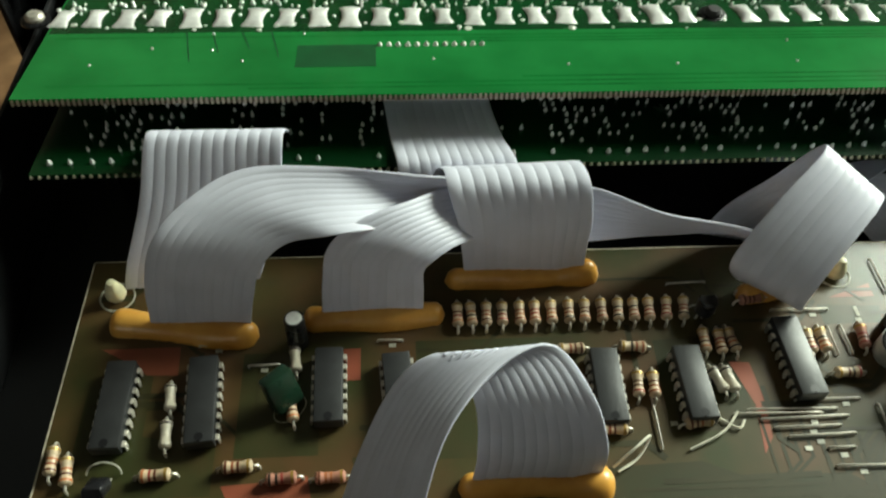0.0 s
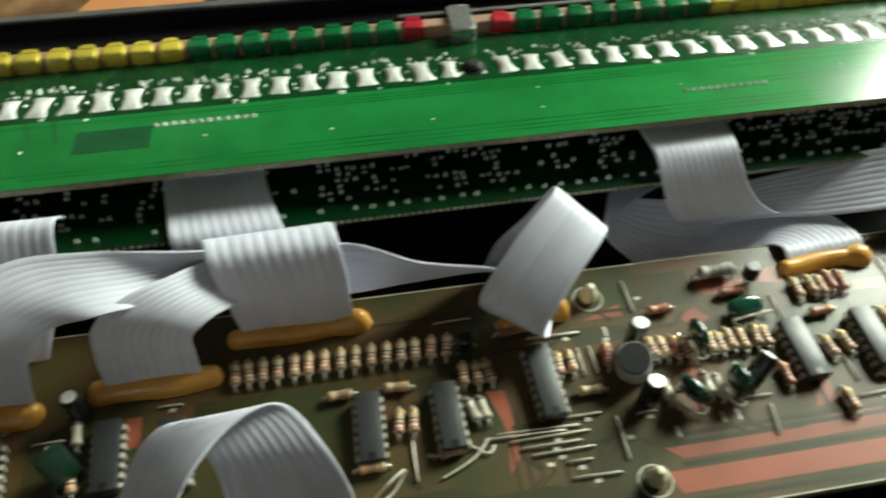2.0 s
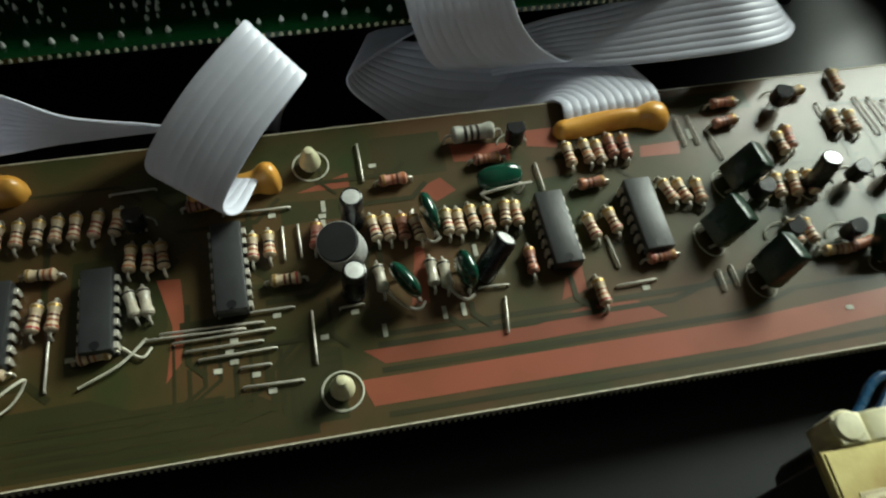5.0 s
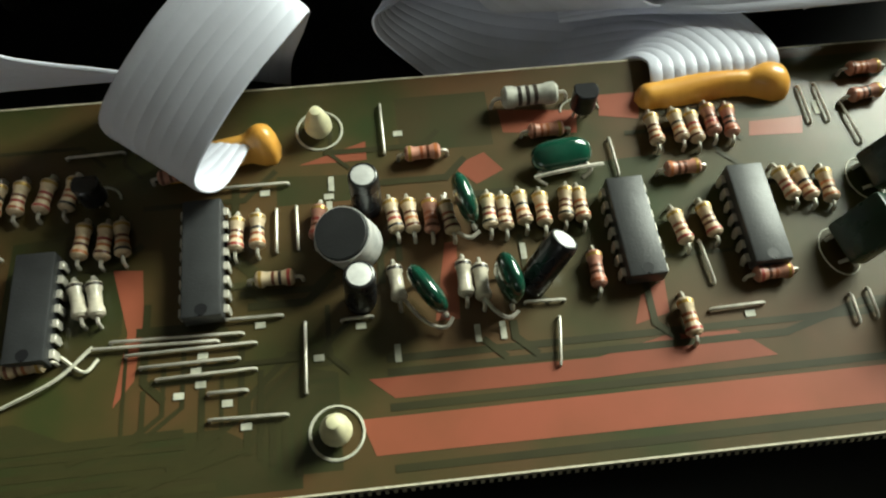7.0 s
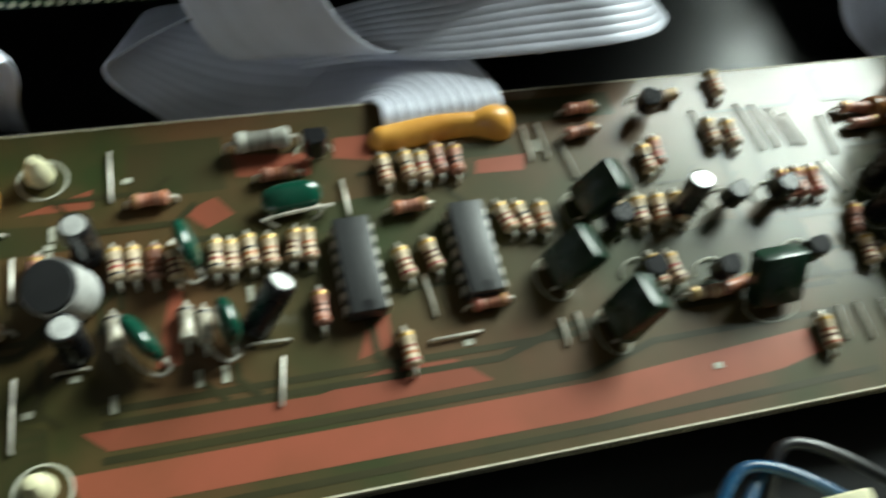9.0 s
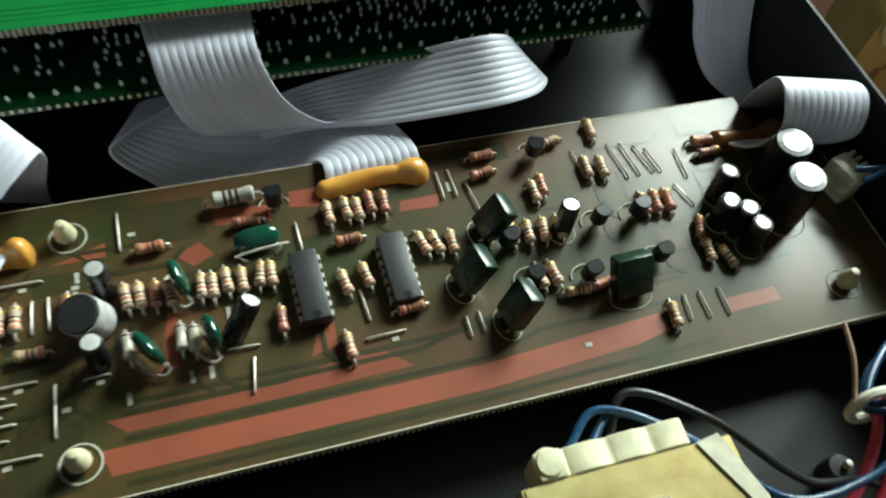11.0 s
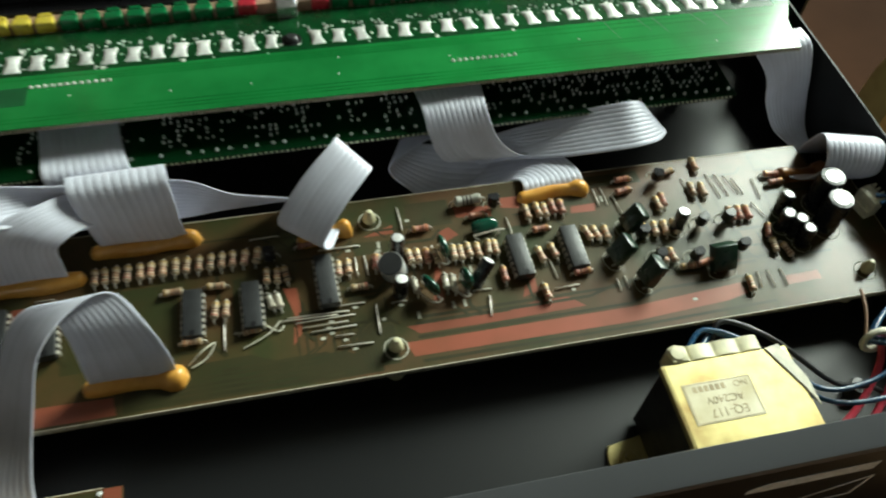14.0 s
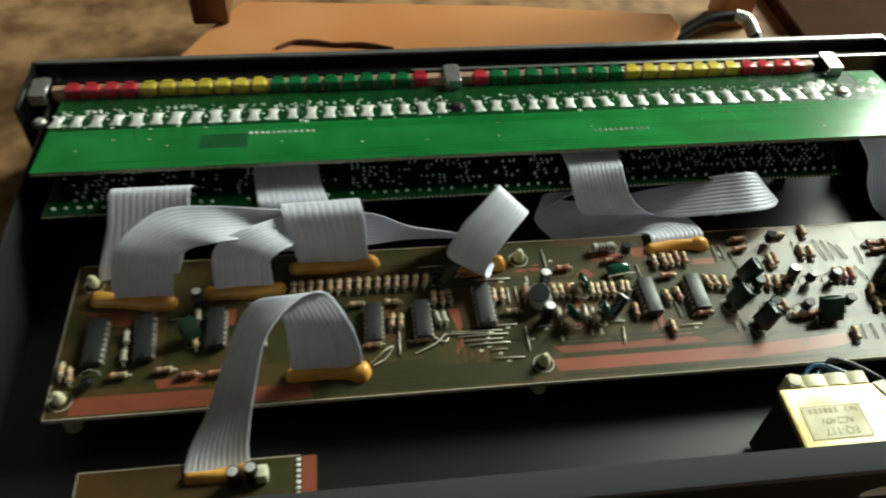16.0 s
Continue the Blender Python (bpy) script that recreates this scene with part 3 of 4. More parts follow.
tr = bmesh.new()
rt = random.Random(11)
for k in range(5):
    y, r = 2.6 + k * 2.1, 5.5 + k * 1.9
    strip(tr, [(104 + k * 7, y + rt.uniform(-0.4, 0.4)), (150 + k * 4, y), (171 - k * 1.5, y)], rt.uniform(0.7, 1.5))
    strip(tr, [(189, 8.6 + r), (189 - r * 0.5, 8.6 + r), (189 - r, 8.6 + r * 0.5), (189 - r, 3 + k)], rt.uniform(0.7, 1.3))
for k, y in enumerate((2.3, 11.6, 17.2, 19.4)):
    strip(tr, [(198, y), (262 + 14 * (k % 2), y), (276 + 14 * (k % 2), y + (4 if k else 0)), (330, y + (4 if k else 1))], 1.2)
for k in range(8):
    x = 157 + k * 3.0
    y = rt.uniform(9, 15)
    strip(tr, [(x, 19.5 + rt.uniform(-2, 6)), (x, y), (x - rt.uniform(2, 6), y - rt.uniform(2, 5)), (x - rt.uniform(8, 16), y - rt.uniform(5, 7))], rt.uniform(0.6, 1.1))
for k in range(70):
    x, y = rt.uniform(4, 350), rt.uniform(18, 70)
    d = rt.choice((-1, 1)) * rt.uniform(3, 9)
    low = 21 if x > 165 else 3
    y = max(y, low)
    L = rt.uniform(6, 22)
    if rt.random() < 0.5:
        strip(tr, [(x, y), (x + L, y), (x + L + abs(d) * 0.6, min(max(y + d * 0.6, low), 72))], rt.uniform(0.6, 1.5))
    else:
        y2 = min(max(y + d * 1.6, low), 72)
        strip(tr, [(x, y), (x, y2), (x + 3, min(max(y2 + math.copysign(3, d), low - 3), 73))], rt.uniform(0.6, 1.5))
part("track_pattern", tr, M_TRACE, main, "faint dark green copper tracks", kind="stuff")
for x, y in ((187.1, 20.7), (175.8, 11.0), (165.5, 16.8), (172.9, 14.9), (203, 62), (169, 23), (168, 20.6), (168.8, 18.3), (257, 20.9), (194, 25.4), (178, 27.2), (179, 51.8), (34, 47), (74.5, 47), (45, 41.4), (137, 24), (300, 9), (190, 50)):
    pb = bmesh.new()
    strip(pb, [(x - 0.5, y), (x + 0.5, y)], 1.1, 0.07)
    part("pad_mark", pb, M_SILK, main)
for x, y in ((199.5, 20.2), (212.5, 22.2), (216.6, 22.3), (190.5, 52.5), (190, 47.5), (222, 36), (281, 60)):
    pb = bmesh.new()
    strip(pb, [(x, y - 1.2), (x, y + 1.2)], 1.0, 0.07)
    part("pad_mark", pb, M_SILK, main)

# resistors, shared by colour
R_BODY = bm_lathe([(0.0, -3.2), (0.95, -3.15), (1.38, -2.75), (1.38, -1.9), (1.16, -1.4), (1.16, 1.4), (1.38, 1.9), (1.38, 2.75), (0.95, 3.15), (0.0, 3.2)], 12)
R_LEAD = bm_tube(spline([(0, -0.0, 3.0), (0, 0.0, 3.7), (0, -0.4, 4.3), (0, -1.9, 4.4)], 4), 0.34, 6)
LAY = Matrix.Rotation(radians(90), 4, "Z") @ Matrix.Rotation(radians(90), 4, "X")
R_ME = {}
for key, mt in (("tan", M_TAN), ("red", M_RES_RED), ("white", M_GLASS_DIODE)):
    R_ME[key] = mesh("resistor", moved(R_BODY.copy(), LAY), mt)
L_ME = mesh("lead", moved(R_LEAD, LAY), M_TIN)
B_ME = {}
for k, z in enumerate((-2.3, -0.9, 0.2, 2.3)):
    for c, mt in BANDS.items():
        r = 1.42 if k in (0, 3) else 1.2
        B_ME[k, c] = mesh("colour_band", moved(bm_lathe([(r - 0.1, z - 0.27), (r, z - 0.25), (r, z + 0.25), (r - 0.1, z + 0.27)], 12), LAY), mt)
rr = random.Random(3)


def resistor(x, y, ang, look_="tan", s=1.0):
    ob = part("resistor", R_ME[look_], None, main, {"tan": "beige axial resistor with colour bands", "red": "pinkish-brown axial resistor with colour bands", "white": "small pale glass axial diode"}[look_],
              m=at(x, y, 1.75, 0, 0, ang + rr.uniform(-3, 3)) @ Matrix.Diagonal((s, s, s, 1)))
    part("lead", L_ME, None, ob)
    part("lead", L_ME, None, ob, m=rot(180))
    cols = [rr.choice(("brown", "red", "brown", "rust", "orange", "black", "rust")) for _ in range(3)] + ["gold"] if look_ != "white" else ["black"]
    for k, c in enumerate(cols):
        part("colour_band", B_ME[3 if look_ == "white" else k, c], None, ob)


def jumper_wire(x0, y0, x1, y1):
    d = Vector((x1 - x0, y1 - y0, 0))
    u = d.normalized() * 0.35
    a, b = Vector((x0, y0, 0)), Vector((x1, y1, 0))
    z = Vector((0, 0, 0.75))
    part("jumper_wire", bm_tube([a, a + z * 0.7, a + z + u, b + z - u, b + z * 0.7, b], 0.28, 6), M_TIN, main, "straight tinned jumper wire")


# dual in-line chips
def chip_mesh(n):
    L = (n // 2) * 2.54 + 0.9
    b = bm_box(-3.2, 3.2, -L / 2, L / 2, 0.9, 4.4, 0.35, 2)
    return mesh("dip_chip", b, M_CHIP), L


PIN_ME = mesh("pin", join(bm_box(3.1, 3.95, -0.72, 0.72, 2.3, 2.6, 0.08), bm_box(3.7, 3.98, -0.72, 0.72, 0.5, 2.5, 0.08), bm_box(3.72, 3.96, -0.28, 0.28, -0.5, 0.6)), M_TIN)
NOTCH_ME = mesh("notch", bm_lathe([(0, 4.36), (1.0, 4.36), (1.0, 4.43), (0, 4.43)], 14), M_BLACK)
CHIP = {n: chip_mesh(n) for n in (14, 16)}


def dip_chip(x, y, ang, n, flip=False):
    me, L = CHIP[n]
    ob = part("dip_chip", me, None, main, "black plastic dual in-line chip with tinned pins", m=at(x, y, 0, 0, 0, ang + (180 if flip else 0)))
    part("notch", NOTCH_ME, None, ob, m=at(0, -L / 2 + 1.2))
    for s in (0, 180):
        for k in range(n // 2):
            part("pin", PIN_ME, None, ob, m=at(0, 0, 0, 0, 0, s) @ at(0, (k - (n / 2 - 1) / 2) * 2.54))


# capacitors and transistors
def electrolytic(x, y, r, h, lean=(0, 0), z=0.0, mark=True, disc=0.8):
    ob = part("electrolytic_capacitor", bm_lathe([(r * 0.9, 0.3), (r, 0.7), (r * 0.93, 1.3), (r, 1.9), (r, h - 0.6), (r * 0.93, h), (r * disc, h + 0.12), (r * (disc - 0.03), h)], 24), M_BLACK, main, "black sleeved electrolytic capacitor with bright metal top",
              m=at(x, y, z, lean[0], lean[1], 0))
    part("metal_top", bm_lathe([(r * disc, h - 0.3), (r * (disc - 0.02), h + 0.02), (r * 0.4, h + 0.1), (0, h + 0.12)], 24), M_ALU, ob, "bright aluminium can top")
    if mark:
        part("polarity_stripe", bm_lathe([(r + 0.03, 1.2), (r + 0.03, h - 0.8)], 24), M_BLACK, ob)
    return ob


def mylar(x, y, ang, lean, w=8.5, h=9.0, loop=True):
    bm = bmesh.new()
    bmesh.ops.create_uvsphere(bm, u_segments=18, v_segments=12, radius=1)
    for v in bm.verts:
        c = v.co
        c.x, c.y, c.z = math.copysign(abs(c.x) ** 0.75, c.x) * w / 2, c.y * 1.7, math.copysign(abs(c.z) ** 0.75, c.z) * h / 2 + h / 2 + 1.0
    base = at(x, y, 0, 0, 0, ang) @ pose(0, 0, 0.0008, lean, 0, 0)
    ob = part("film_capacitor", bm, M_MYLAR, main, "glossy dark green dipped film capacitor", m=base)
    for q in (-1, 1):
        part("lead", bm_tube(spline([(q * w * 0.35, 0, 2), (q * w * 0.45, 0, 0.6), (q * w * 0.3, 0.5, -0.8)], 4), 0.35, 6), M_TIN, ob)
    if loop:
        part("varnish_ring", bm_tube(spline([(-w * 0.55, -2.6, 0.7), (-w * 0.2, -3.6, 0.9), (w * 0.3, -3.2, 1.0), (w * 0.6, -1.4, 1.0), (w * 0.55, 0.6, 1.2)], 5), 0.35, 6), M_TIN, ob, "bent tinned lead")


def outline(x, y, rx, ry, ang=0.0):
    """Pale printed outline on the board round a part."""
    pts = [Vector((rx * math.cos(2 * math.pi * k / 28), ry * math.sin(2 * math.pi * k / 28), 0.03)) for k in range(29)]
    part("printed_outline", bm_tube(pts, 0.16, 5, cap=False), M_SILK, main, "pale printed part outline", m=at(x, y, 0, 0, 0, ang))


def box_cap(x, y, ang, lean, w=9.5, d=5.5, h=10.5, roll=0):
    ob = part("box_capacitor", bm_box(-w / 2, w / 2, -d / 2, d / 2, 0.6, 0.6 + h, 0.9, 2), M_BOXCAP, main, "dark green rectangular film capacitor, leaning", m=at(x, y, 0, 0, 0, ang) @ pose(0, 0, 0.0008, lean, roll, 0))
    outline(x, y - 0.2, w * 0.56, d * 0.66, ang)
    for s in (-1, 1):
        part("lead", bm_tube([Vector((s * w * 0.3, 0, 1.3)), Vector((s * w * 0.3, 0.2, 0.2)), Vector((s * w * 0.28, 1.0, -1.2))], 0.35, 6), M_TIN, ob)


TO92 = [(2.3 * math.cos(radians(a)), 2.3 * math.sin(radians(a))) for a in range(-40, 221, 20)]


def transistor(x, y, ang, lean=0, ring=True):
    ob = part("transistor", bm_prism(TO92, 2.4, 7.4, 0.25), M_BLACK, main, "small black D-shaped transistor", m=at(x, y, 0, lean, 0, ang))
    for k in (-1.27, 0, 1.27):
        part("lead", bm_tube([Vector((k, 0.3, 2.5)), Vector((k * 1.1, 0.3, -0.2))], 0.28, 6), M_TIN, ob)
    if ring:
        pts = [Vector((3.6 * math.cos(radians(a)), 2.7 * math.sin(radians(a)) - 0.8, 0.12)) for a in range(180, 361, 15)]
        part("printed_outline", bm_tube(pts, 0.22, 5), M_SILK, ob)


def peg(x, y, big=True):
    p = thing("nylon_standoff", "ivory nylon snap-in standoff holding the circuit board", "standoff", (x, y, 0), "board standoffs")
    part("post", bm_lathe([(3.2, FLOOR_Z), (3.2, -8), (3.8, -7.6), (3.8, -1.7)], 16), M_PEG, p)
    part("snap_head", bm_lathe([(1.7, -1.6), (1.8, 0.4), (2.5, 1.4), (2.4, 2.6), (1.7, 4.6), (1.0, 6.2), (0, 6.6)], 16), M_PEG, p)
    ring = [Vector((4.1 * math.cos(2 * math.pi * k / 24), 4.1 * math.sin(2 * math.pi * k / 24), 0.02)) for k in range(25)]
    part("printed_ring", bm_tube(ring, 0.28, 5, cap=False), M_SILK, main, "pale printed ring", m=at(x, y))


def glue(x0, y0, x1, y1, material=M_GLUE, blob=True, w=2.3, h=3.6, seed=1):
    """A long lump of hot-melt glue over a cable's solder end."""
    r = random.Random(seed)
    a, b = Vector((x0, y0, 0)), Vector((x1, y1, 0))
    n = 46
    bm = bmesh.new()
    prev = None
    d = (b - a).normalized()
    s = Vector((-d.y, d.x, 0))
    for i in range(n + 1):
        f = i / n
        e = min(f, 1 - f)
        k = math.sqrt(max(1 - (1 - min(e / 0.08, 1)) ** 2, 0.0025))
        swell = 1 + (0.4 * max(0.0, math.sin(math.pi * min(max((f - 0.72) / 0.28, 0), 1))) if blob else 0)
        ww = w * k * (1 + 0.12 * math.sin(f * 9 + seed) + r.uniform(-0.03, 0.03)) * swell
        hh = h * k * (1 + 0.10 * math.sin(f * 7 + 2 * seed)) * swell
        c = a + (b - a) * f + s * 0.4 * math.sin(f * 6 + seed)
        ring = [bm.verts.new(c + s * ww * math.cos(t) + Vector((0, 0, max(hh * math.sin(t), 0.02)))) for t in [math.pi * j / 10 for j in range(11)]]
        if prev:
            for j in range(10):
                bm.faces.new((prev[j], prev[j + 1], ring[j + 1], ring[j]))
        prev = ring
    bmesh.ops.recalc_face_normals(bm, faces=bm.faces[:])
    g = new("glue_bead", mesh("glue_bead", bm, material))
    return tagged(g, "amber hot-melt glue bead over a ribbon cable end" if material is M_GLUE else "brown glue bead over a ribbon cable end", "glue bead", "glue beads")
dip_chip(13.7, 32.2, -0, 16)
dip_chip(32.5, 32.7, 4, 16)
dip_chip(60.1, 35.2, 1, 14)
dip_chip(75.8, 33.3, 4, 14)
dip_chip(123.1, 32.6, -2, 14)
dip_chip(143.0, 32.5, -0, 14)
dip_chip(169.4, 38.5, 1, 16)
dip_chip(240.7, 37.0, 1, 14)
dip_chip(261.8, 37.4, -0, 14)
resistor(90.4, 54.1, 90, 'tan')
resistor(93.7, 54.1, 90, 'tan')
resistor(97.4, 54.1, 89, 'tan')
resistor(101.3, 54.1, 88, 'tan')
resistor(105.6, 54.1, 88, 'tan')
resistor(109.3, 54.1, 87, 'tan')
resistor(113.4, 54.1, 86, 'tan')
resistor(117.7, 54.1, 85, 'tan')
resistor(121.6, 54.1, 85, 'tan')
resistor(125.8, 54.1, 84, 'tan')
resistor(129.9, 54.1, 83, 'tan')
resistor(133.8, 54.1, 82, 'tan')
resistor(137.6, 54.1, 82, 'tan')
resistor(142.0, 54.1, 81, 'tan')
resistor(146.3, 54.1, 80, 'tan')
resistor(2.9, 20.4, 92, 'tan')
resistor(6.4, 18.0, 97, 'tan')
resistor(24.7, 16.3, 2, 'tan')
resistor(41.5, 17.4, 1, 'tan')
resistor(50.8, 14.4, 1, 'red')
resistor(61.0, 14.2, 1, 'red')
resistor(25.1, 34.4, 97, 'white')
resistor(25.5, 25.4, 94, 'white')
resistor(52.1, 43.0, 98, 'white')
resistor(52.0, 30.6, 98, 'tan')
resistor(131.2, 43.5, 178, 'tan')
resistor(116.5, 43.5, 178, 'tan')
resistor(130.5, 33.5, 84, 'tan')
resistor(134.1, 33.3, 85, 'tan')
resistor(122.5, 22.5, 2, 'tan')
resistor(149.0, 44.6, 85, 'tan')
resistor(152.7, 44.1, 84, 'tan')
resistor(149.3, 33.8, 102, 'white')
resistor(142.2, 23.4, 8, 'tan')
resistor(174.4, 43.3, 87, 'tan')
resistor(180.7, 34.5, 179, 'tan')
resistor(164.1, 56.1, 4, 'red')
resistor(165.4, 59.6, 8, 'tan')
resistor(177.9, 43.6, 90, 'tan')
resistor(155.6, 44.4, 94, 'tan')
resistor(152.1, 33.8, 100, 'white')
resistor(207.0, 56.4, 179, 'red')
resistor(200.8, 44.1, 97, 'tan')
resistor(203.7, 43.9, 96, 'tan')
resistor(207.1, 43.5, 90, 'red')
resistor(210.1, 43.0, 96, 'tan')
resistor(217.1, 43.3, 88, 'tan')
resistor(219.6, 42.8, 89, 'tan')
resistor(222.8, 43.5, 93, 'tan')
resistor(226.2, 42.9, 92, 'tan')
resistor(230.4, 43.5, 84, 'tan')
resistor(232.9, 43.1, 92, 'tan')
resistor(188.1, 44.2, 82, 'red')
resistor(229.6, 59.0, 2, 'red')
resistor(249.1, 57.2, 93, 'tan')
resistor(253.6, 57.5, 92, 'tan')
resistor(256.4, 56.9, 91, 'tan')
resistor(259.8, 58.2, 91, 'red')
resistor(263.2, 57.6, 89, 'red')
resistor(252.2, 48.6, 5, 'red')
resistor(248.9, 37.0, 98, 'tan')
resistor(254.1, 37.9, 97, 'tan')
resistor(246.4, 20.8, 92, 'tan')
resistor(233.2, 30.7, 90, 'red')
resistor(262.1, 27.1, 3, 'red')
resistor(269.4, 43.6, 102, 'tan')
resistor(272.7, 43.2, 103, 'tan')
resistor(276.6, 42.5, 92, 'tan')
resistor(291.9, 67.1, 4, 'red')
resistor(290.2, 61.3, 7, 'red')
resistor(211.4, 31.3, 90, 'white')
resistor(214.1, 30.4, 90, 'white')
resistor(200.3, 31.6, 95, 'white')
resistor(311.1, 67.8, 8, 'tan')
resistor(324.4, 70.0, 89, 'tan')
resistor(304.5, 54.3, 87, 'red')
resistor(301.8, 52.8, 89, 'tan')
resistor(318.4, 57.4, 86, 'tan')
resistor(322.7, 56.6, 86, 'tan')
resistor(328.9, 42.9, 88, 'red')
resistor(332.4, 42.9, 86, 'red')
resistor(335.9, 42.7, 86, 'red')
resistor(291.9, 41.3, 88, 'tan')
resistor(296.1, 41.1, 87, 'tan')
resistor(300.2, 41.0, 87, 'tan')
resistor(304.4, 40.9, 86, 'tan')
resistor(294.7, 28.3, 95, 'tan')
resistor(298.3, 28.2, 95, 'tan')
resistor(302.3, 22.5, 180, 'tan')
resistor(354.3, 59.9, 174, 'red')
resistor(354.4, 55.7, 4, 'red')
resistor(322.7, 11.0, 84, 'tan')
resistor(309.0, 23.0, 11, 'red')
resistor(340.4, 33.0, 70, 'red')
resistor(339.6, 26.0, 78, 'tan')
resistor(343.6, 23.2, 100, 'tan')
jumper_wire(340.6, 48.0, 343.0, 40.5)
jumper_wire(154.6, 26.5, 175.3, 26.0)
jumper_wire(157.1, 24.0, 177.3, 24.2)
jumper_wire(159.4, 21.8, 174.7, 21.9)
jumper_wire(162.0, 19.6, 177.3, 19.9)
jumper_wire(166.4, 28.5, 181.6, 28.4)
jumper_wire(170.0, 16.6, 175.9, 16.6)
jumper_wire(170.3, 12.4, 182.0, 12.1)
jumper_wire(185.2, 26.8, 185.0, 15.2)
jumper_wire(168.5, 53.3, 183.1, 53.2)
jumper_wire(144.3, 62.3, 154.3, 62.6)
jumper_wire(181.0, 48.2, 180.9, 40.0)
jumper_wire(184.4, 48.4, 184.5, 40.2)
jumper_wire(200.2, 68.5, 200.3, 57.9)
jumper_wire(240.9, 56.8, 241.1, 49.1)
jumper_wire(278.9, 64.9, 278.8, 56.6)
jumper_wire(282.1, 65.1, 282.3, 56.7)
jumper_wire(285.5, 60.5, 286.6, 51.4)
jumper_wire(251.9, 34.7, 252.5, 26.7)
jumper_wire(250.6, 22.1, 259.6, 22.4)
jumper_wire(191.0, 26.5, 196.0, 26.7)
jumper_wire(225.9, 23.5, 224.7, 15.5)
jumper_wire(220.8, 26.5, 227.3, 26.3)
jumper_wire(274.2, 22.4, 274.1, 17.4)
jumper_wire(277.4, 23.1, 277.4, 18.0)
jumper_wire(327.8, 64.9, 329.3, 52.7)
jumper_wire(331.4, 64.3, 332.8, 53.1)
jumper_wire(334.9, 62.8, 337.0, 53.3)
jumper_wire(337.8, 61.1, 339.1, 52.9)
jumper_wire(316.9, 64.4, 317.4, 56.4)
jumper_wire(328.0, 16.0, 327.0, 9.5)
jumper_wire(332.2, 16.1, 332.0, 8.9)
jumper_wire(337.5, 15.9, 337.2, 8.7)
jumper_wire(346.1, 59.5, 345.3, 49.6)
jumper_wire(133.2, 32.4, 132.8, 17.9)
jumper_wire(41.3, 42.4, 48.4, 42.6)
jumper_wire(151.2, 25.6, 171.4, 25.1)
jumper_wire(29.4, 48.3, 35.1, 48.2)
jumper_wire(71.0, 48.2, 76.9, 48.1)


electrolytic(196.5, 47.0, 2.5, 10.9, (0, 0))
electrolytic(194.3, 29.6, 2.5, 10.6, (0, 3))
big = electrolytic(194.4, 39.8, 4.6, 9.0, (12, -14), mark=False)
part("rubber_seal", bm_lathe([(4.3, 9.0), (4.2, 9.5), (0, 9.55)], 24), M_CHIP, big, "dark matt end disc")
part("bare_can", bm_lathe([(4.66, 1.2), (4.66, 8.7)], 24), M_ALU, big, "bare aluminium can side")
electrolytic(221.8, 29.2, 2.6, 11.0, (-22, 33))
electrolytic(52.4, 48.4, 2.4, 10.8)
electrolytic(305.0, 40.2, 2.4, 11.0, (-4, 2))
for x, y in ((349.6, 42.8), (346.3, 35.0), (349.8, 31.4), (350.8, 26.2)):
    electrolytic(x + 0.6, y - 0.6, 2.6, 10.2, (rr.uniform(-4, 4), rr.uniform(-4, 4)), disc=0.68)
for x, y, r in ((305, 40, 3.4), (350.2, 41.8, 3.4), (347, 34, 3.4), (350.4, 30.4, 3.4), (351.4, 25.2, 3.6), (365, 31.6, 6.0), (367, 42.6, 6.0)):
    outline(x, y, r, r)
electrolytic(367.0, 43.6, 4.9, 17.4, (2, -2), disc=0.62)
electrolytic(364.9, 32.6, 4.9, 17.0, (1, -2), disc=0.62)

box_cap(51.4, 31.6, 42, -22, 7.2, 4.0, 9.4)
mylar(205.8, 28.6, -58, 10, 9.0, 8.5)
mylar(217.5, 28.6, -75, -6, 8.0, 8.0)
mylar(213.6, 44.0, -78, 8, 8.5, 8.5)
mylar(231.5, 49.4, 6, -62, 11.0, 5.8)
box_cap(284.7, 44.2, 98, 32, 7.6, 4.6, 10.4)
box_cap(275.3, 30.6, 100, 33, 8.0, 4.6, 10.2, 4)
box_cap(283.2, 18.8, 96, 28, 8.0, 4.6, 10.4, 10)
box_cap(315.0, 18.6, 2, -34, 9.6, 4.8, 10.4)
for x, y, a, ln in ((150.7, 52.4, 180, 0), (13.9, 17.0, 180, -50), (306.2, 66.0, 160, -12), (314.6, 41.0, 200, -6), (325.6, 41.2, 200, -6), (306.2, 26.2, 190, -8), (325.6, 27.4, 190, -8), (289.6, 39.6, 200, -8), (292.0, 28.4, 195, -10), (236.9, 63.0, 180, 0)):
    transistor(x, y, a, ln)

# large cement resistor
pw = part("power_resistor", bm_lathe([(0, -5.6), (1.8, -5.5), (2.4, -4.9), (2.4, -3.4), (2.1, -2.8), (2.1, 2.8), (2.4, 3.4), (2.4, 4.9), (1.8, 5.5), (0, 5.6)], 16), M_RES_GREY, main, "large pale grey power resistor with dark bands", m=at(227.6, 66.0, 3.0, 0, 0, 6) @ pose(0, 0, 0, 0, 90, 0) @ pose(0, 0, 0, 4, 0, 0) @ Matrix.Diagonal((0.85, 0.85, 0.92, 1)))
for z in (-2.2, -0.6, 1.0):
    part("colour_band", bm_lathe([(2.1, z - 0.4), (2.2, z - 0.35), (2.2, z + 0.35), (2.1, z + 0.4)], 16), BANDS["black"], pw)
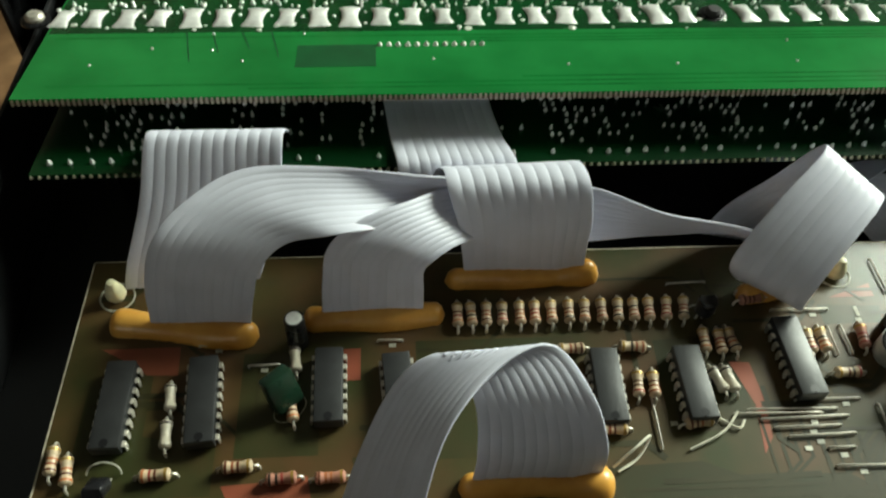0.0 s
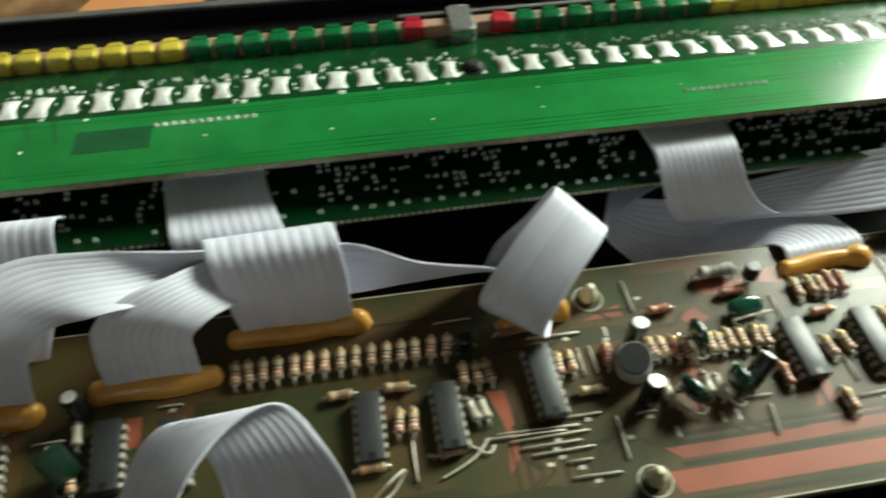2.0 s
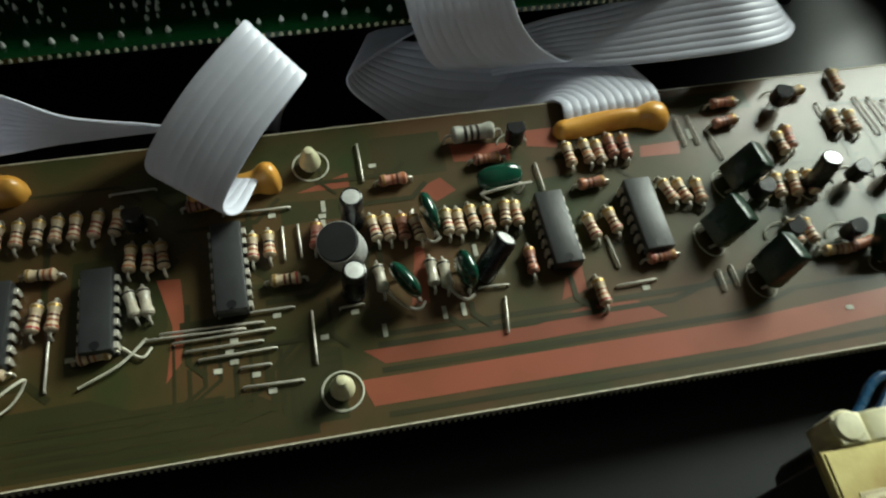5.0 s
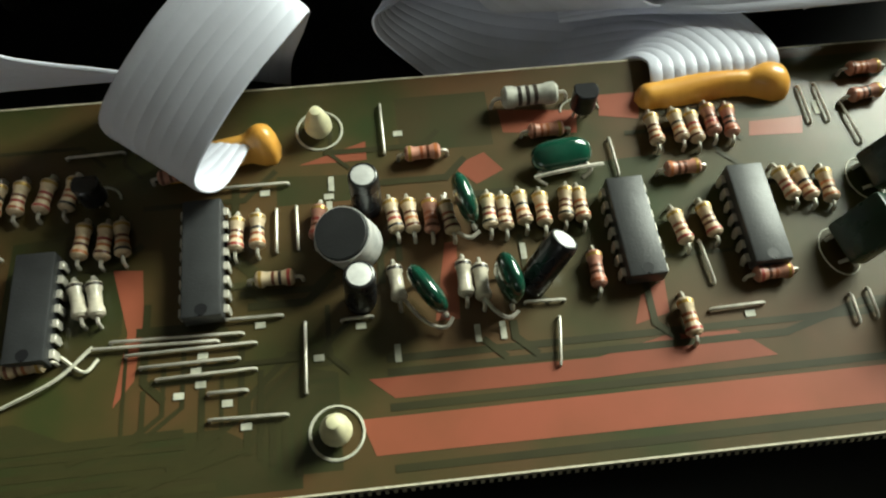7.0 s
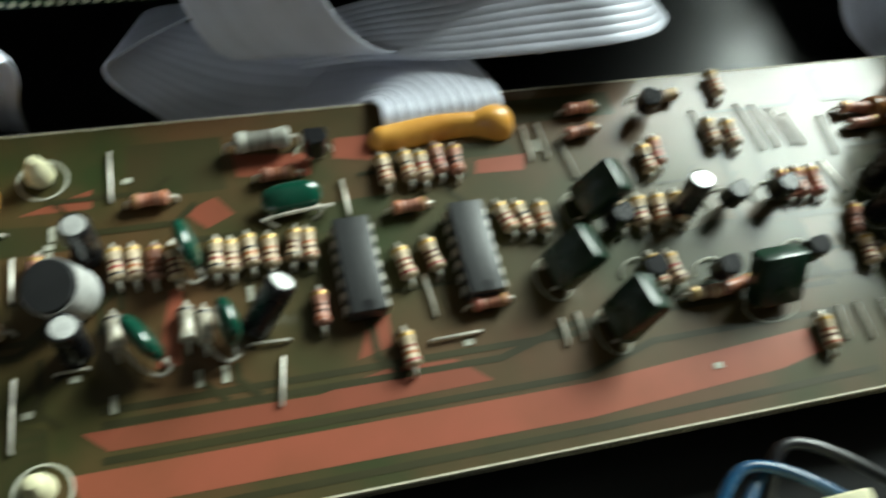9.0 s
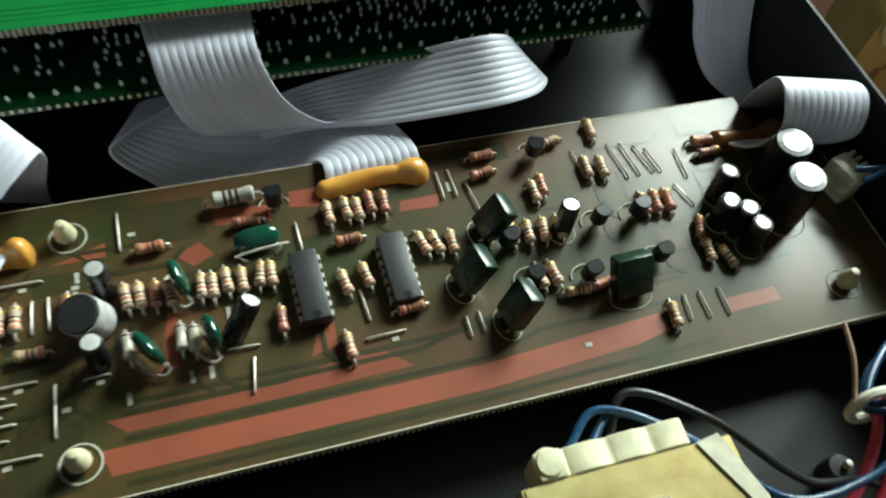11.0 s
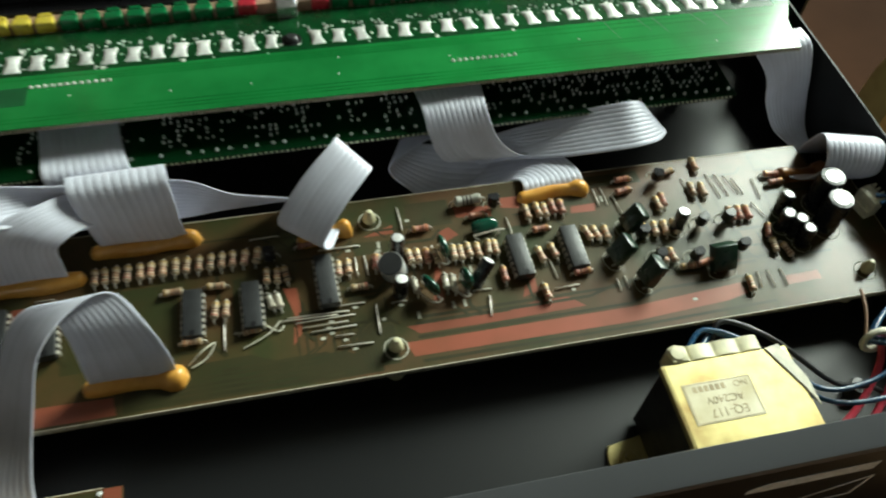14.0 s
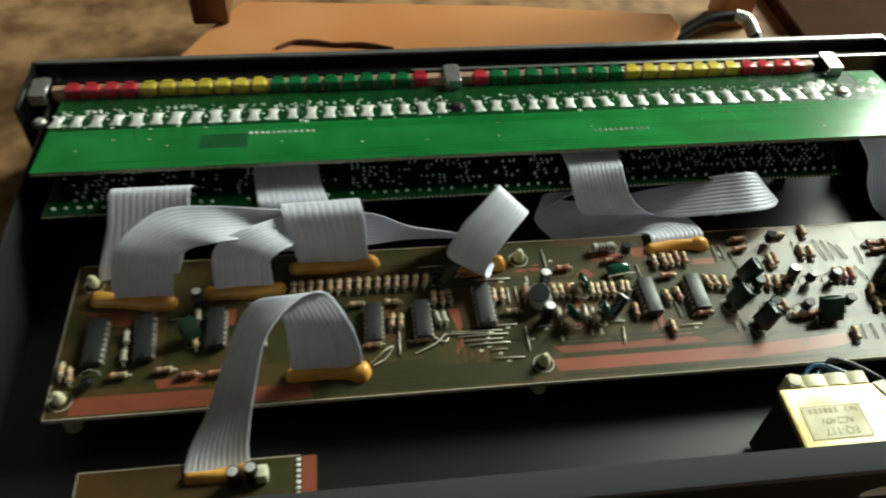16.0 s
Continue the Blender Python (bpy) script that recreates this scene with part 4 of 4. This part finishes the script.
for q in (-1, 1):
    part("lead", bm_tube(spline([(0, 0, q * 5.5), (0.2, 0, q * 7), (2.2, 0, q * 7.6), (3.2, 0, q * 7.6)], 4), 0.4, 6), M_TIN, pw)

# white plug at the right end
plug = part("wire_connector", join(bm_box(-2.8, 2.8, -4.6, 4.6, 0, 9.4, 0.5, 2), bm_box(-3.6, -2.7, -4.6, 4.6, 0, 4.0, 0.3)), M_CONN, main, "ivory plastic wire connector with blue wires", m=at(385.0, 37.6, 0, 0, 0, 14))
for k in range(4):
    part("contact_slot", bm_box(2.2, 4.6, -3.9 + k * 2.2, -2.9 + k * 2.2, 7.6, 10.2, 0.2), M_CONN, plug)

for x, y in ((188.9, 64.1), (189.3, 8.6), (7.6, 63.5), (4.8, 7.4), (370.4, 9.6)):
    peg(x, y)

# thin varnish threads near the chips
for pts in ([(121, 14, 1), (126, 17, 4), (130, 20, 3), (127, 16, 1), (122, 13, 1)], [(139, 17.5, 0.6), (147, 21, 1.2), (152, 26, 0.8)], [(147, 25, 0.5), (151, 22, 0.8), (153, 24, 0.6)]):
    part("glue_thread", bm_tube(spline(pts, 6), 0.3, 5), M_TIE, main, "pale stringy glue thread")

# ---- ribbon cables ----
glue(7.5, 55.5, 43.0, 50.4, seed=1, blob=False, w=3.5, h=3.8)
glue(53.0, 54.6, 87.5, 55.0, seed=2, blob=False, w=3.4, h=3.9)
glue(88.0, 65.5, 127.5, 65.9, seed=3, w=2.9, h=4.2)
glue(161.0, 58.0, 182.0, 61.5, seed=4, w=2.8, h=4.0)
glue(247.5, 65.4, 277.5, 66.6, seed=5, w=2.7)
glue(87.5, 11.2, 121.0, 10.8, seed=6, w=2.9, h=4.0)
glue(357.0, 58.6, 379.0, 58.0, M_GLUE_DK, seed=7, w=3.2, h=4.0)


def ribbon(label, left, right, wires=11, steps=10):
    """Grey flat cable between two edge curves; every wire is a part."""
    cable = thing("ribbon_cable", label, "ribbon cable", group="ribbon cables")
    L, R = spline(left, steps), spline(right, steps)
    for i in range(wires):
        f = (i + 0.5) / wires
        pts = [a + (b - a) * f for a, b in zip(L, R)]
        side = [b - a for a, b in zip(L, R)]
        part("wire", bm_tube(pts, 0, 12, (side, [max(s.length / wires * 0.57, 0.4) for s in side], 0.43)), M_RIB, cable)
    return cable


# the arch from the board's front to the small board
ribbon("grey ribbon cable arching from main board to small board",
       [(90.5, 11.5, 2.5), (91, 12.5, 14), (90, 17, 27), (85, 23, 33), (75.9, 20.5, 30), (67.7, 12, 16), (60.7, -2, 4), (53.9, -15, -2), (52, -24, -4)],
       [(117.5, 11.5, 2.5), (117, 12.5, 14), (113, 17, 26), (106, 24, 33), (96.1, 21.5, 35), (84.3, 10, 30), (78.4, -2.5, 15), (75.2, -15.5, 3), (75, -24, -4)])
# from the first glue bead up and across to the middle
ribbon("grey ribbon cable rising from the board and turning sideways",
       [(18, 53.5, 2), (19, 56, 14), (22, 60, 24), (29, 67, 29), (41, 74.5, 31.5), (61, 74.5, 32), (86, 73, 30), (105, 79, 22), (125, 78, 20), (141, 70, 19), (158, 66, 18), (170, 67, 12)],
       [(41, 52.5, 2), (43, 54, 12), (46, 56, 21), (53, 59, 26), (65, 59, 28), (76, 64, 24), (90, 78, 14), (104, 74, 8), (121, 71, 8), (139, 69, 12), (160, 76, 4), (174, 76, 0)])
# the upright one behind it, bent over at the top
ribbon("pale grey ribbon cable bent over below the meter board",
       [(8, 64, -8), (10, 68, 4), (15, 78, 18), (16.5, 87, 27), (17, 91.5, 28.2), (17, 96, 24)],
       [(38, 66, -8), (43, 70, 4), (48, 80, 18), (49, 87, 27), (49.5, 91.5, 28.2), (50, 96, 24)], 12)
ribbon("grey ribbon cable rising from a glue bead and folding sideways",
       [(58, 55, 2), (59, 56, 14), (61, 58, 24), (68, 62, 28), (78, 67, 28), (90, 75, 24), (104, 82, 12)],
       [(82, 55, 2), (82, 56, 10), (82, 57, 15), (84, 57, 19), (90, 61, 20), (98, 68, 14), (110, 76, 2)])
ribbon("grey ribbon cable looped over behind its glue bead",
       [(93, 66, 3), (92, 65, 12), (90.5, 66, 22), (88.5, 70, 28.5), (87.5, 76, 29), (86, 81, 24), (85, 86, 12)],
       [(123, 66, 3), (122, 65, 12), (122, 66, 22), (121, 70, 29.5), (120, 77, 29.5), (119, 82, 24), (118, 87, 12)])
ribbon("dull grey ribbon cable hanging from the meter board",
       [(73, 120, 22), (74, 110, 20), (75.5, 97, 20), (77, 86.5, 21), (78, 83, 13), (80, 81, -4)],
       [(101, 120, 22), (102, 110, 20), (104, 97, 20.2), (106.5, 86.5, 21.2), (108, 83.2, 13), (110, 81, -4)])
# the bright folded one
ribbon("bright white-grey ribbon cable folded diagonally",
       [(165, 60, 3), (158.5, 59, 8), (156, 58.8, 16), (166, 67, 26), (178.0, 76.8, 31.8), (179.5, 82, 28), (175, 86, 14), (168, 89, 0), (165, 91, -14)],
       [(178, 62, 3), (173, 50, 6), (170.5, 47, 14), (179, 54.5, 23), (188.5, 63.5, 27.5), (190.5, 69, 25), (188, 77, 12), (184, 83, -2), (182, 87, -14)], 8)
# from the meter board down over the slider board's edge
ribbon("grey ribbon cable curling down from the meter board",
       [(213, 116, 24), (214, 104, 24.4), (215, 95.5, 24), (216, 90, 19.5), (218, 87, 13), (221, 86, 7), (225.5, 86.5, 3), (229, 92, 0), (234, 100, -2)],
       [(241, 116, 24), (240, 104, 25), (239.5, 95, 25), (240.5, 90, 21), (243, 86.5, 15), (247.5, 84.5, 9), (253.5, 83.5, 5), (259, 87, 2), (264, 94, 1)], 12)
# over the fifth bead and back into the case
ribbon("grey ribbon cable bent over its glue bead into the case",
       [(221, 80, -16), (231, 78, -13), (241.5, 77, -8), (248.5, 75.5, -0.5), (250.6, 72, 2.8), (250.8, 69, 3.2), (250.8, 66, 1.2)],
       [(243, 104, -7), (254, 100.5, -3), (264.5, 95.5, 0.6), (270.5, 84.5, 2.2), (274, 75.5, 3.8), (275, 70, 4.4), (275, 66.5, 2)])
ribbon("lavender-grey ribbon cable twisting into a flat loop",
       [(236, 95, 3), (252, 97, 6), (268, 96, 10), (283, 94, 16), (296, 90.5, 21), (304, 92, 19), (308, 95, 12), (300, 97, 4), (284, 97, -4)],
       [(238, 88, -3), (252, 86, 0), (268, 80, 5), (284, 75.5, 10), (299, 74, 12.5), (311, 78.5, 10), (316, 86, 7), (310, 92, -2), (294, 93, -10)], 10)
ribbon("dull grey ribbon cable on the case floor, folded at one end",
       [(268, 95, -6), (248, 97, -4), (228, 100, -2.5), (213, 102, -1), (208, 103.2, 0), (213, 104, 1), (226, 105, 0)],
       [(262, 77, -17), (240, 76.8, -16.4), (220, 78, -14), (206, 82.6, -4), (200.5, 86, 2.6), (206, 92, 3), (219, 101, 2)])
# at the case's side wall
ribbon("grey ribbon cable dropping in a curve beside the side wall",
       [(358, 116, 26), (361, 107, 24), (368, 102.5, 14), (370, 97.5, 3), (373, 90, -5), (378, 82, -8), (376, 74, -4), (371, 68, 8), (367.5, 60, 23), (365.5, 53, 24.5), (366, 48.5, 16), (364, 52, 6), (360, 57.5, 2)],
       [(386, 117, 26.5), (388, 109, 24.5), (390.5, 104, 13), (391.5, 99, 1), (391.8, 92, -9), (391.8, 83, -12), (391.6, 75, -8), (391.6, 67, 6), (391.8, 57.5, 19.5), (391.5, 50, 20.5), (388.5, 44.5, 13.5), (384, 50, 5), (377, 57.5, 2)])

# ---- the small board at the front ----
mini = thing("small_circuit_board", "small green-brown circuit board with copper strip", "circuit board", (0, 0.6, 5.5))
part("board_panel", bm_prism([(15, -21), (99, -21), (99, -60), (15, -60)], -11.6, -10), M_BOARD, mini)
part("board_edge", join(bm_box(15, 93, -20.98, -20.6, -11.6, -9.95), bm_box(14.6, 14.98, -60, -21, -11.6, -9.95)), M_EDGE, mini, "pale cut laminate edge")
part("green_area", bm_prism([(76, -21.5), (92, -21.5), (92, -59), (76, -59)], -9.98, -9.93), M_TRACE, mini)
part("copper_strip", bm_prism([(93.5, -21.2), (98.8, -21.2), (98.8, -59), (93.5, -59)], -9.98, -9.9), M_COPPER, mini, "salmon copper strip")
for k in range(12):
    part("pad", bm_lathe([(0.9, -9.9), (0.7, -9.5), (0, -9.3)], 8, (92.4, -22.5 - k * 2.2)), M_SOLDER, mini)
mg = glue(52, -26, 78, -25.5, seed=9)
mg.location.z = -0.0045
for x, y in ((70.5, -29.5), (76.5, -28.5)):
    ob = electrolytic(x, y, 2.4, 9, z=-10)
    ob.parent = mini
part("film_capacitor", bm_box(78, 82, -31, -26, -9.9, -4, 0.8, 2), M_CONN, mini, "pale blocky capacitor")
for x, y in ((20, -26), (90, -55)):
    part("standoff", bm_lathe([(3, FLOOR_Z - 5.5), (3, -11.7)], 12, (x, y)), M_PEG, mini)

# ---- the transformer ----
tf = thing("transformer", "yellow passivated steel mains transformer with paper label", "transformer")
tilt = rot(-2)
part("iron_core", bm_box(267.6, 309, -50.5, -24.5, FLOOR_Z + 1.5, 18.9, 0.5), M_CORE, tf)
part("winding", bm_box(273, 304, -55, -19, FLOOR_Z + 6, 10, 4, 3), M_CORE, tf)
shell = bmesh.new()
prof = [(267.5, 17.6), (267.5, 19.4), (268.3, 20.2), (310.7, 20.2), (311.5, 19.4), (311.5, FLOOR_Z + 1.4), (317, FLOOR_Z + 1.4), (317, FLOOR_Z + 0.2), (310.3, FLOOR_Z + 0.2), (310.3, 19.0), (268.7, 19.0), (268.7, 17.6)]
fa = [shell.verts.new((x, -51.5, z)) for x, z in prof]
fb = [shell.verts.new((x, -23.5, z)) for x, z in prof]
for k in range(len(prof)):
    shell.faces.new((fa[k], fa[(k + 1) % len(prof)], fb[(k + 1) % len(prof)], fb[k]))
shell.faces.new(fa)
shell.faces.new(fb)
bmesh.ops.recalc_face_normals(shell, faces=shell.faces[:])
bmesh.ops.bevel(shell, geom=[e for e in shell.edges if e.calc_length() > 20], offset=0.35, segments=2, affect="EDGES")
part("steel_bracket", shell, M_BRASS, tf)
foot = bm_prism([(255, -33)] + [(255 + 0.0, -33)] + [(259 + 5 * math.cos(radians(a)), -39 + 8 * math.sin(radians(a))) for a in range(130, 231, 20)] + [(268, -47), (268, -31)], FLOOR_Z + 0.2, FLOOR_Z + 1.6, 0.2)
part("mounting_ear", foot, M_BRASS, tf)
part("nut", bm_lathe([(3.2, FLOOR_Z + 1.6), (3.2, FLOOR_Z + 4), (2.8, FLOOR_Z + 4.3), (1.6, FLOOR_Z + 4.3), (1.5, FLOOR_Z + 6), (0, FLOOR_Z + 6)], 6, (260.5, -39)), M_BRASS, tf)
wave = [(272, 11), (272, 19.6)] + [(272 + k * 0.75, 19.4 + (1.3 if k < 8 else 1.0 * abs(math.sin((k - 8) * 0.27)) ** 0.6)) for k in range(42)] + [(303, 19.4), (303, 11)]
bob = join(moved(bm_prism(wave, 17.8, 23.2, 0.25), Matrix.Rotation(radians(90), 4, "X")), bm_lathe([(3.2, 13), (3.2, 20.2), (2.4, 21.2), (0, 21.4)], 16, (274.6, -20.2)))
part("bobbin_flange", bob, M_BOBBIN, tf, "ivory scalloped plastic bobbin flange")
part("white_insulator", bm_prism([(303.5, -23.5), (308.5, -22.8), (312.6, -36), (312.6, -45), (310.2, -38)], 20.3, 20.75), M_CONN, tf, "white paper insulator edge")
lab = part("paper_label", bm_box(271.5, 294.5, -44.5, -31.0, 20.25, 20.4), M_PAPER, tf, "yellowed paper type label")


def words(text, x, y, z, size, parent, material=M_INK, rz=180):
    cu = bpy.data.curves.new("lettering", "FONT")
    cu.body, cu.size, cu.extrude, cu.align_x = text, size * 0.001, 0.00003, "CENTER"
    tmp = new("tmp", cu)
    me = bpy.data.meshes.new_from_object(tmp.evaluated_get(bpy.context.evaluated_depsgraph_get()))
    bpy.data.objects.remove(tmp)
    me.materials.append(material)
    part("lettering", me, None, parent, m=at(x, y, z, 0, 0, rz))


words("EQ-117", 283.6, -40.2, 20.46, 4.0, lab)
words("AC240V", 283.6, -36.2, 20.46, 3.6, lab)
words("NO", 290.4, -32.2, 20.46, 3.0, lab)
part("lettering", join(*[bm_box(274.4 + k * 1.9, 275.7 + k * 1.9, -34.2, -32.2, 20.42, 20.46) for k in range(6)]), M_INK, lab)
part("label_border", join(bm_box(271.9, 294.1, -31.5, -31.25, 20.42, 20.46), bm_box(271.9, 294.1, -44.25, -44.0, 20.42, 20.46), bm_box(271.9, 272.15, -44, -31.5, 20.42, 20.46), bm_box(293.85, 294.1, -44, -31.5, 20.42, 20.46)), M_INK, lab)


# ---- wiring ----
def cable(label, pts, r, material, name="wire"):
    ob = new(name, mesh(name, bm_tube(spline(pts, 10), r, 10), material))
    return tagged(ob, label, "wire", "transformer wiring")


cable("blue insulated wire looping from the transformer", [(286, -17, 14), (294, -12, 13), (306, -20, 13), (322, -36, 10), (340, -37, 10), (354, -32, 12), (355, -26, 11), (349, -23, 10), (357, -15, 8), (372, -8, 6), (392, 10, 8), (395, 28, 15), (383, 35, 12)], 0.9, M_BLUE)
cable("second blue insulated wire beside the first", [(281, -17, 14), (290, -11, 15), (304, -20, 15), (322, -38, 7), (342, -42, 6), (362, -38, 6), (372, -30, 8), (360, -24, 9), (350, -22, 11), (360, -13, 10), (376, -5, 8), (395, 12, 11), (396, 30, 17), (383, 31, 12)], 0.9, M_BLUE)
cable("black insulated wire from the transformer", [(290, -18, 12), (297, -9, 15), (312, -18, 14), (330, -33, 6), (348, -36, 0), (364, -46, -8), (384, -58, -12)], 0.95, M_WBLACK)
cable("red insulated mains wire", [(353, -22, 10), (351, -30, 4), (338, -42, -2), (318, -52, -4), (300, -60, -8)], 1.25, M_RED)
cable("second red insulated mains wire", [(356, -23, 10), (357, -31, 4), (348, -42, -3), (334, -52, -6), (318, -61, -10)], 1.25, M_RED)
tie = thing("cable_tie", "off-white nylon cable tie round the wire bundle", "cable tie")
part("band", bm_tube([Vector((350.5 + 5.0 * math.cos(radians(a)), -23 + 1.2 * math.sin(radians(a)), 10 + 4.2 * math.sin(radians(a)))) for a in range(0, 361, 20)], 1.2, 8), M_TIE, tie)
part("lock", bm_box(354, 360, -26.5, -22.5, 9, 13, 0.5), M_TIE, tie)
part("tail", bm_tube(spline([(346, -22, 12), (349, -14, 15), (351, -6, 16)], 6), 0.55, 6), M_HOLDER, tie, "dull brown end of the tie")
scr = thing("floor_screw", "black plastic screw post on the case floor", "screw")
part("post", bm_lathe([(3.5, FLOOR_Z), (3.5, -13), (3.0, -11.5), (0, -11.3)], 14, (352, -30)), M_WBLACK, scr)
part("tip", bm_lathe([(1.0, -11.4), (0.8, -9.5), (0, -9.3)], 10, (353, -30)), M_TIN, scr)

# ---- beyond the case ----
stool = thing("wooden_stool", "orange-brown varnished wooden stool frame behind the device", "stool")
part("stretcher", bm_prism([(17, 234), (316, 236), (330, 257), (328, 273), (223, 288), (55, 301), (36, 270)], GROUND_Z + 0.2, -8, 1.5), M_WOOD, stool)
# Added dark sheet: gives the shaded floor right of the case.
part("side_board", bm_prism([(418, 112), (560, 104), (610, 330), (416, 326)], GROUND_Z + 0.2, -19, 1.5), M_FLOOR_SHADE, stool, "added dark brown sheet standing in for shaded floor")
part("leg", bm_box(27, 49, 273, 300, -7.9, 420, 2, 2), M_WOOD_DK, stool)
part("leg", bm_box(371, 392, 287, 312, GROUND_Z + 0.2, 420, 2, 2), M_WOOD, stool)
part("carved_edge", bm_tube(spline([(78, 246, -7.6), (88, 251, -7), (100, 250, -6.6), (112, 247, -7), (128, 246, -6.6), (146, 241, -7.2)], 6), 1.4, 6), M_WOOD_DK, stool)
plugc = thing("power_cord", "black power cord loop lying behind the device", "power cord")
part("cord", bm_tube(spline([(306, 240, -24), (320, 250, -16), (345, 262, -8), (366, 263, -6), (375, 256, -8), (378, 240, -16)], 8), 4.0, 10), M_WBLACK, plugc)
part("cord_sleeve", bm_tube(spline([(366, 263.4, -5), (373, 259, -6), (376, 249, -11)], 6), 4.4, 10), M_BRACKET, plugc, "brighter grey metallic length of the cord")
block = thing("wooden_block", "tan patterned wooden block with a round hole beside the case", "block")
arc = [(440 + 30 * math.cos(radians(a)), 18 + 30 * math.sin(radians(a))) for a in range(0, 181, 12)]
plate = bm_prism([(470, GROUND_Z)] + arc + [(410, GROUND_Z)], 0, 18)
part("slab", plate, M_ROLL, block, m=at(0, 92, 0, 90))
part("hole_ring", bm_lathe([(8.2, 18.05), (12.6, 18.05), (12.6, 18.6), (11.2, 19.0), (8.2, 18.6)], 28, (424, 24)), M_PAPER, block, "pale ring around the hole", m=at(0, 92, 0, 90))
# Slab is not pierced: a dark disc paints the hole's shade.
part("hole", bm_lathe([(0, 18.1), (8.1, 18.1), (8.1, 18.3), (0, 18.3)], 28, (424, 24)), M_WOOD_DK, block, "flat dark disc painted as the hole's shade", m=at(0, 92, 0, 90))
rp = random.Random(8)
for k in range(16):
    x, z = rp.uniform(413, 466), rp.uniform(-26, 8)
    part("printed_spot", bm_prism([(x, z), (x + 3.5, z + 1), (x + 4, z + 5), (x + 0.8, z + 5.5)], 18.02, 18.1), M_ROLL_DK, block, m=at(0, 92, 0, 90))
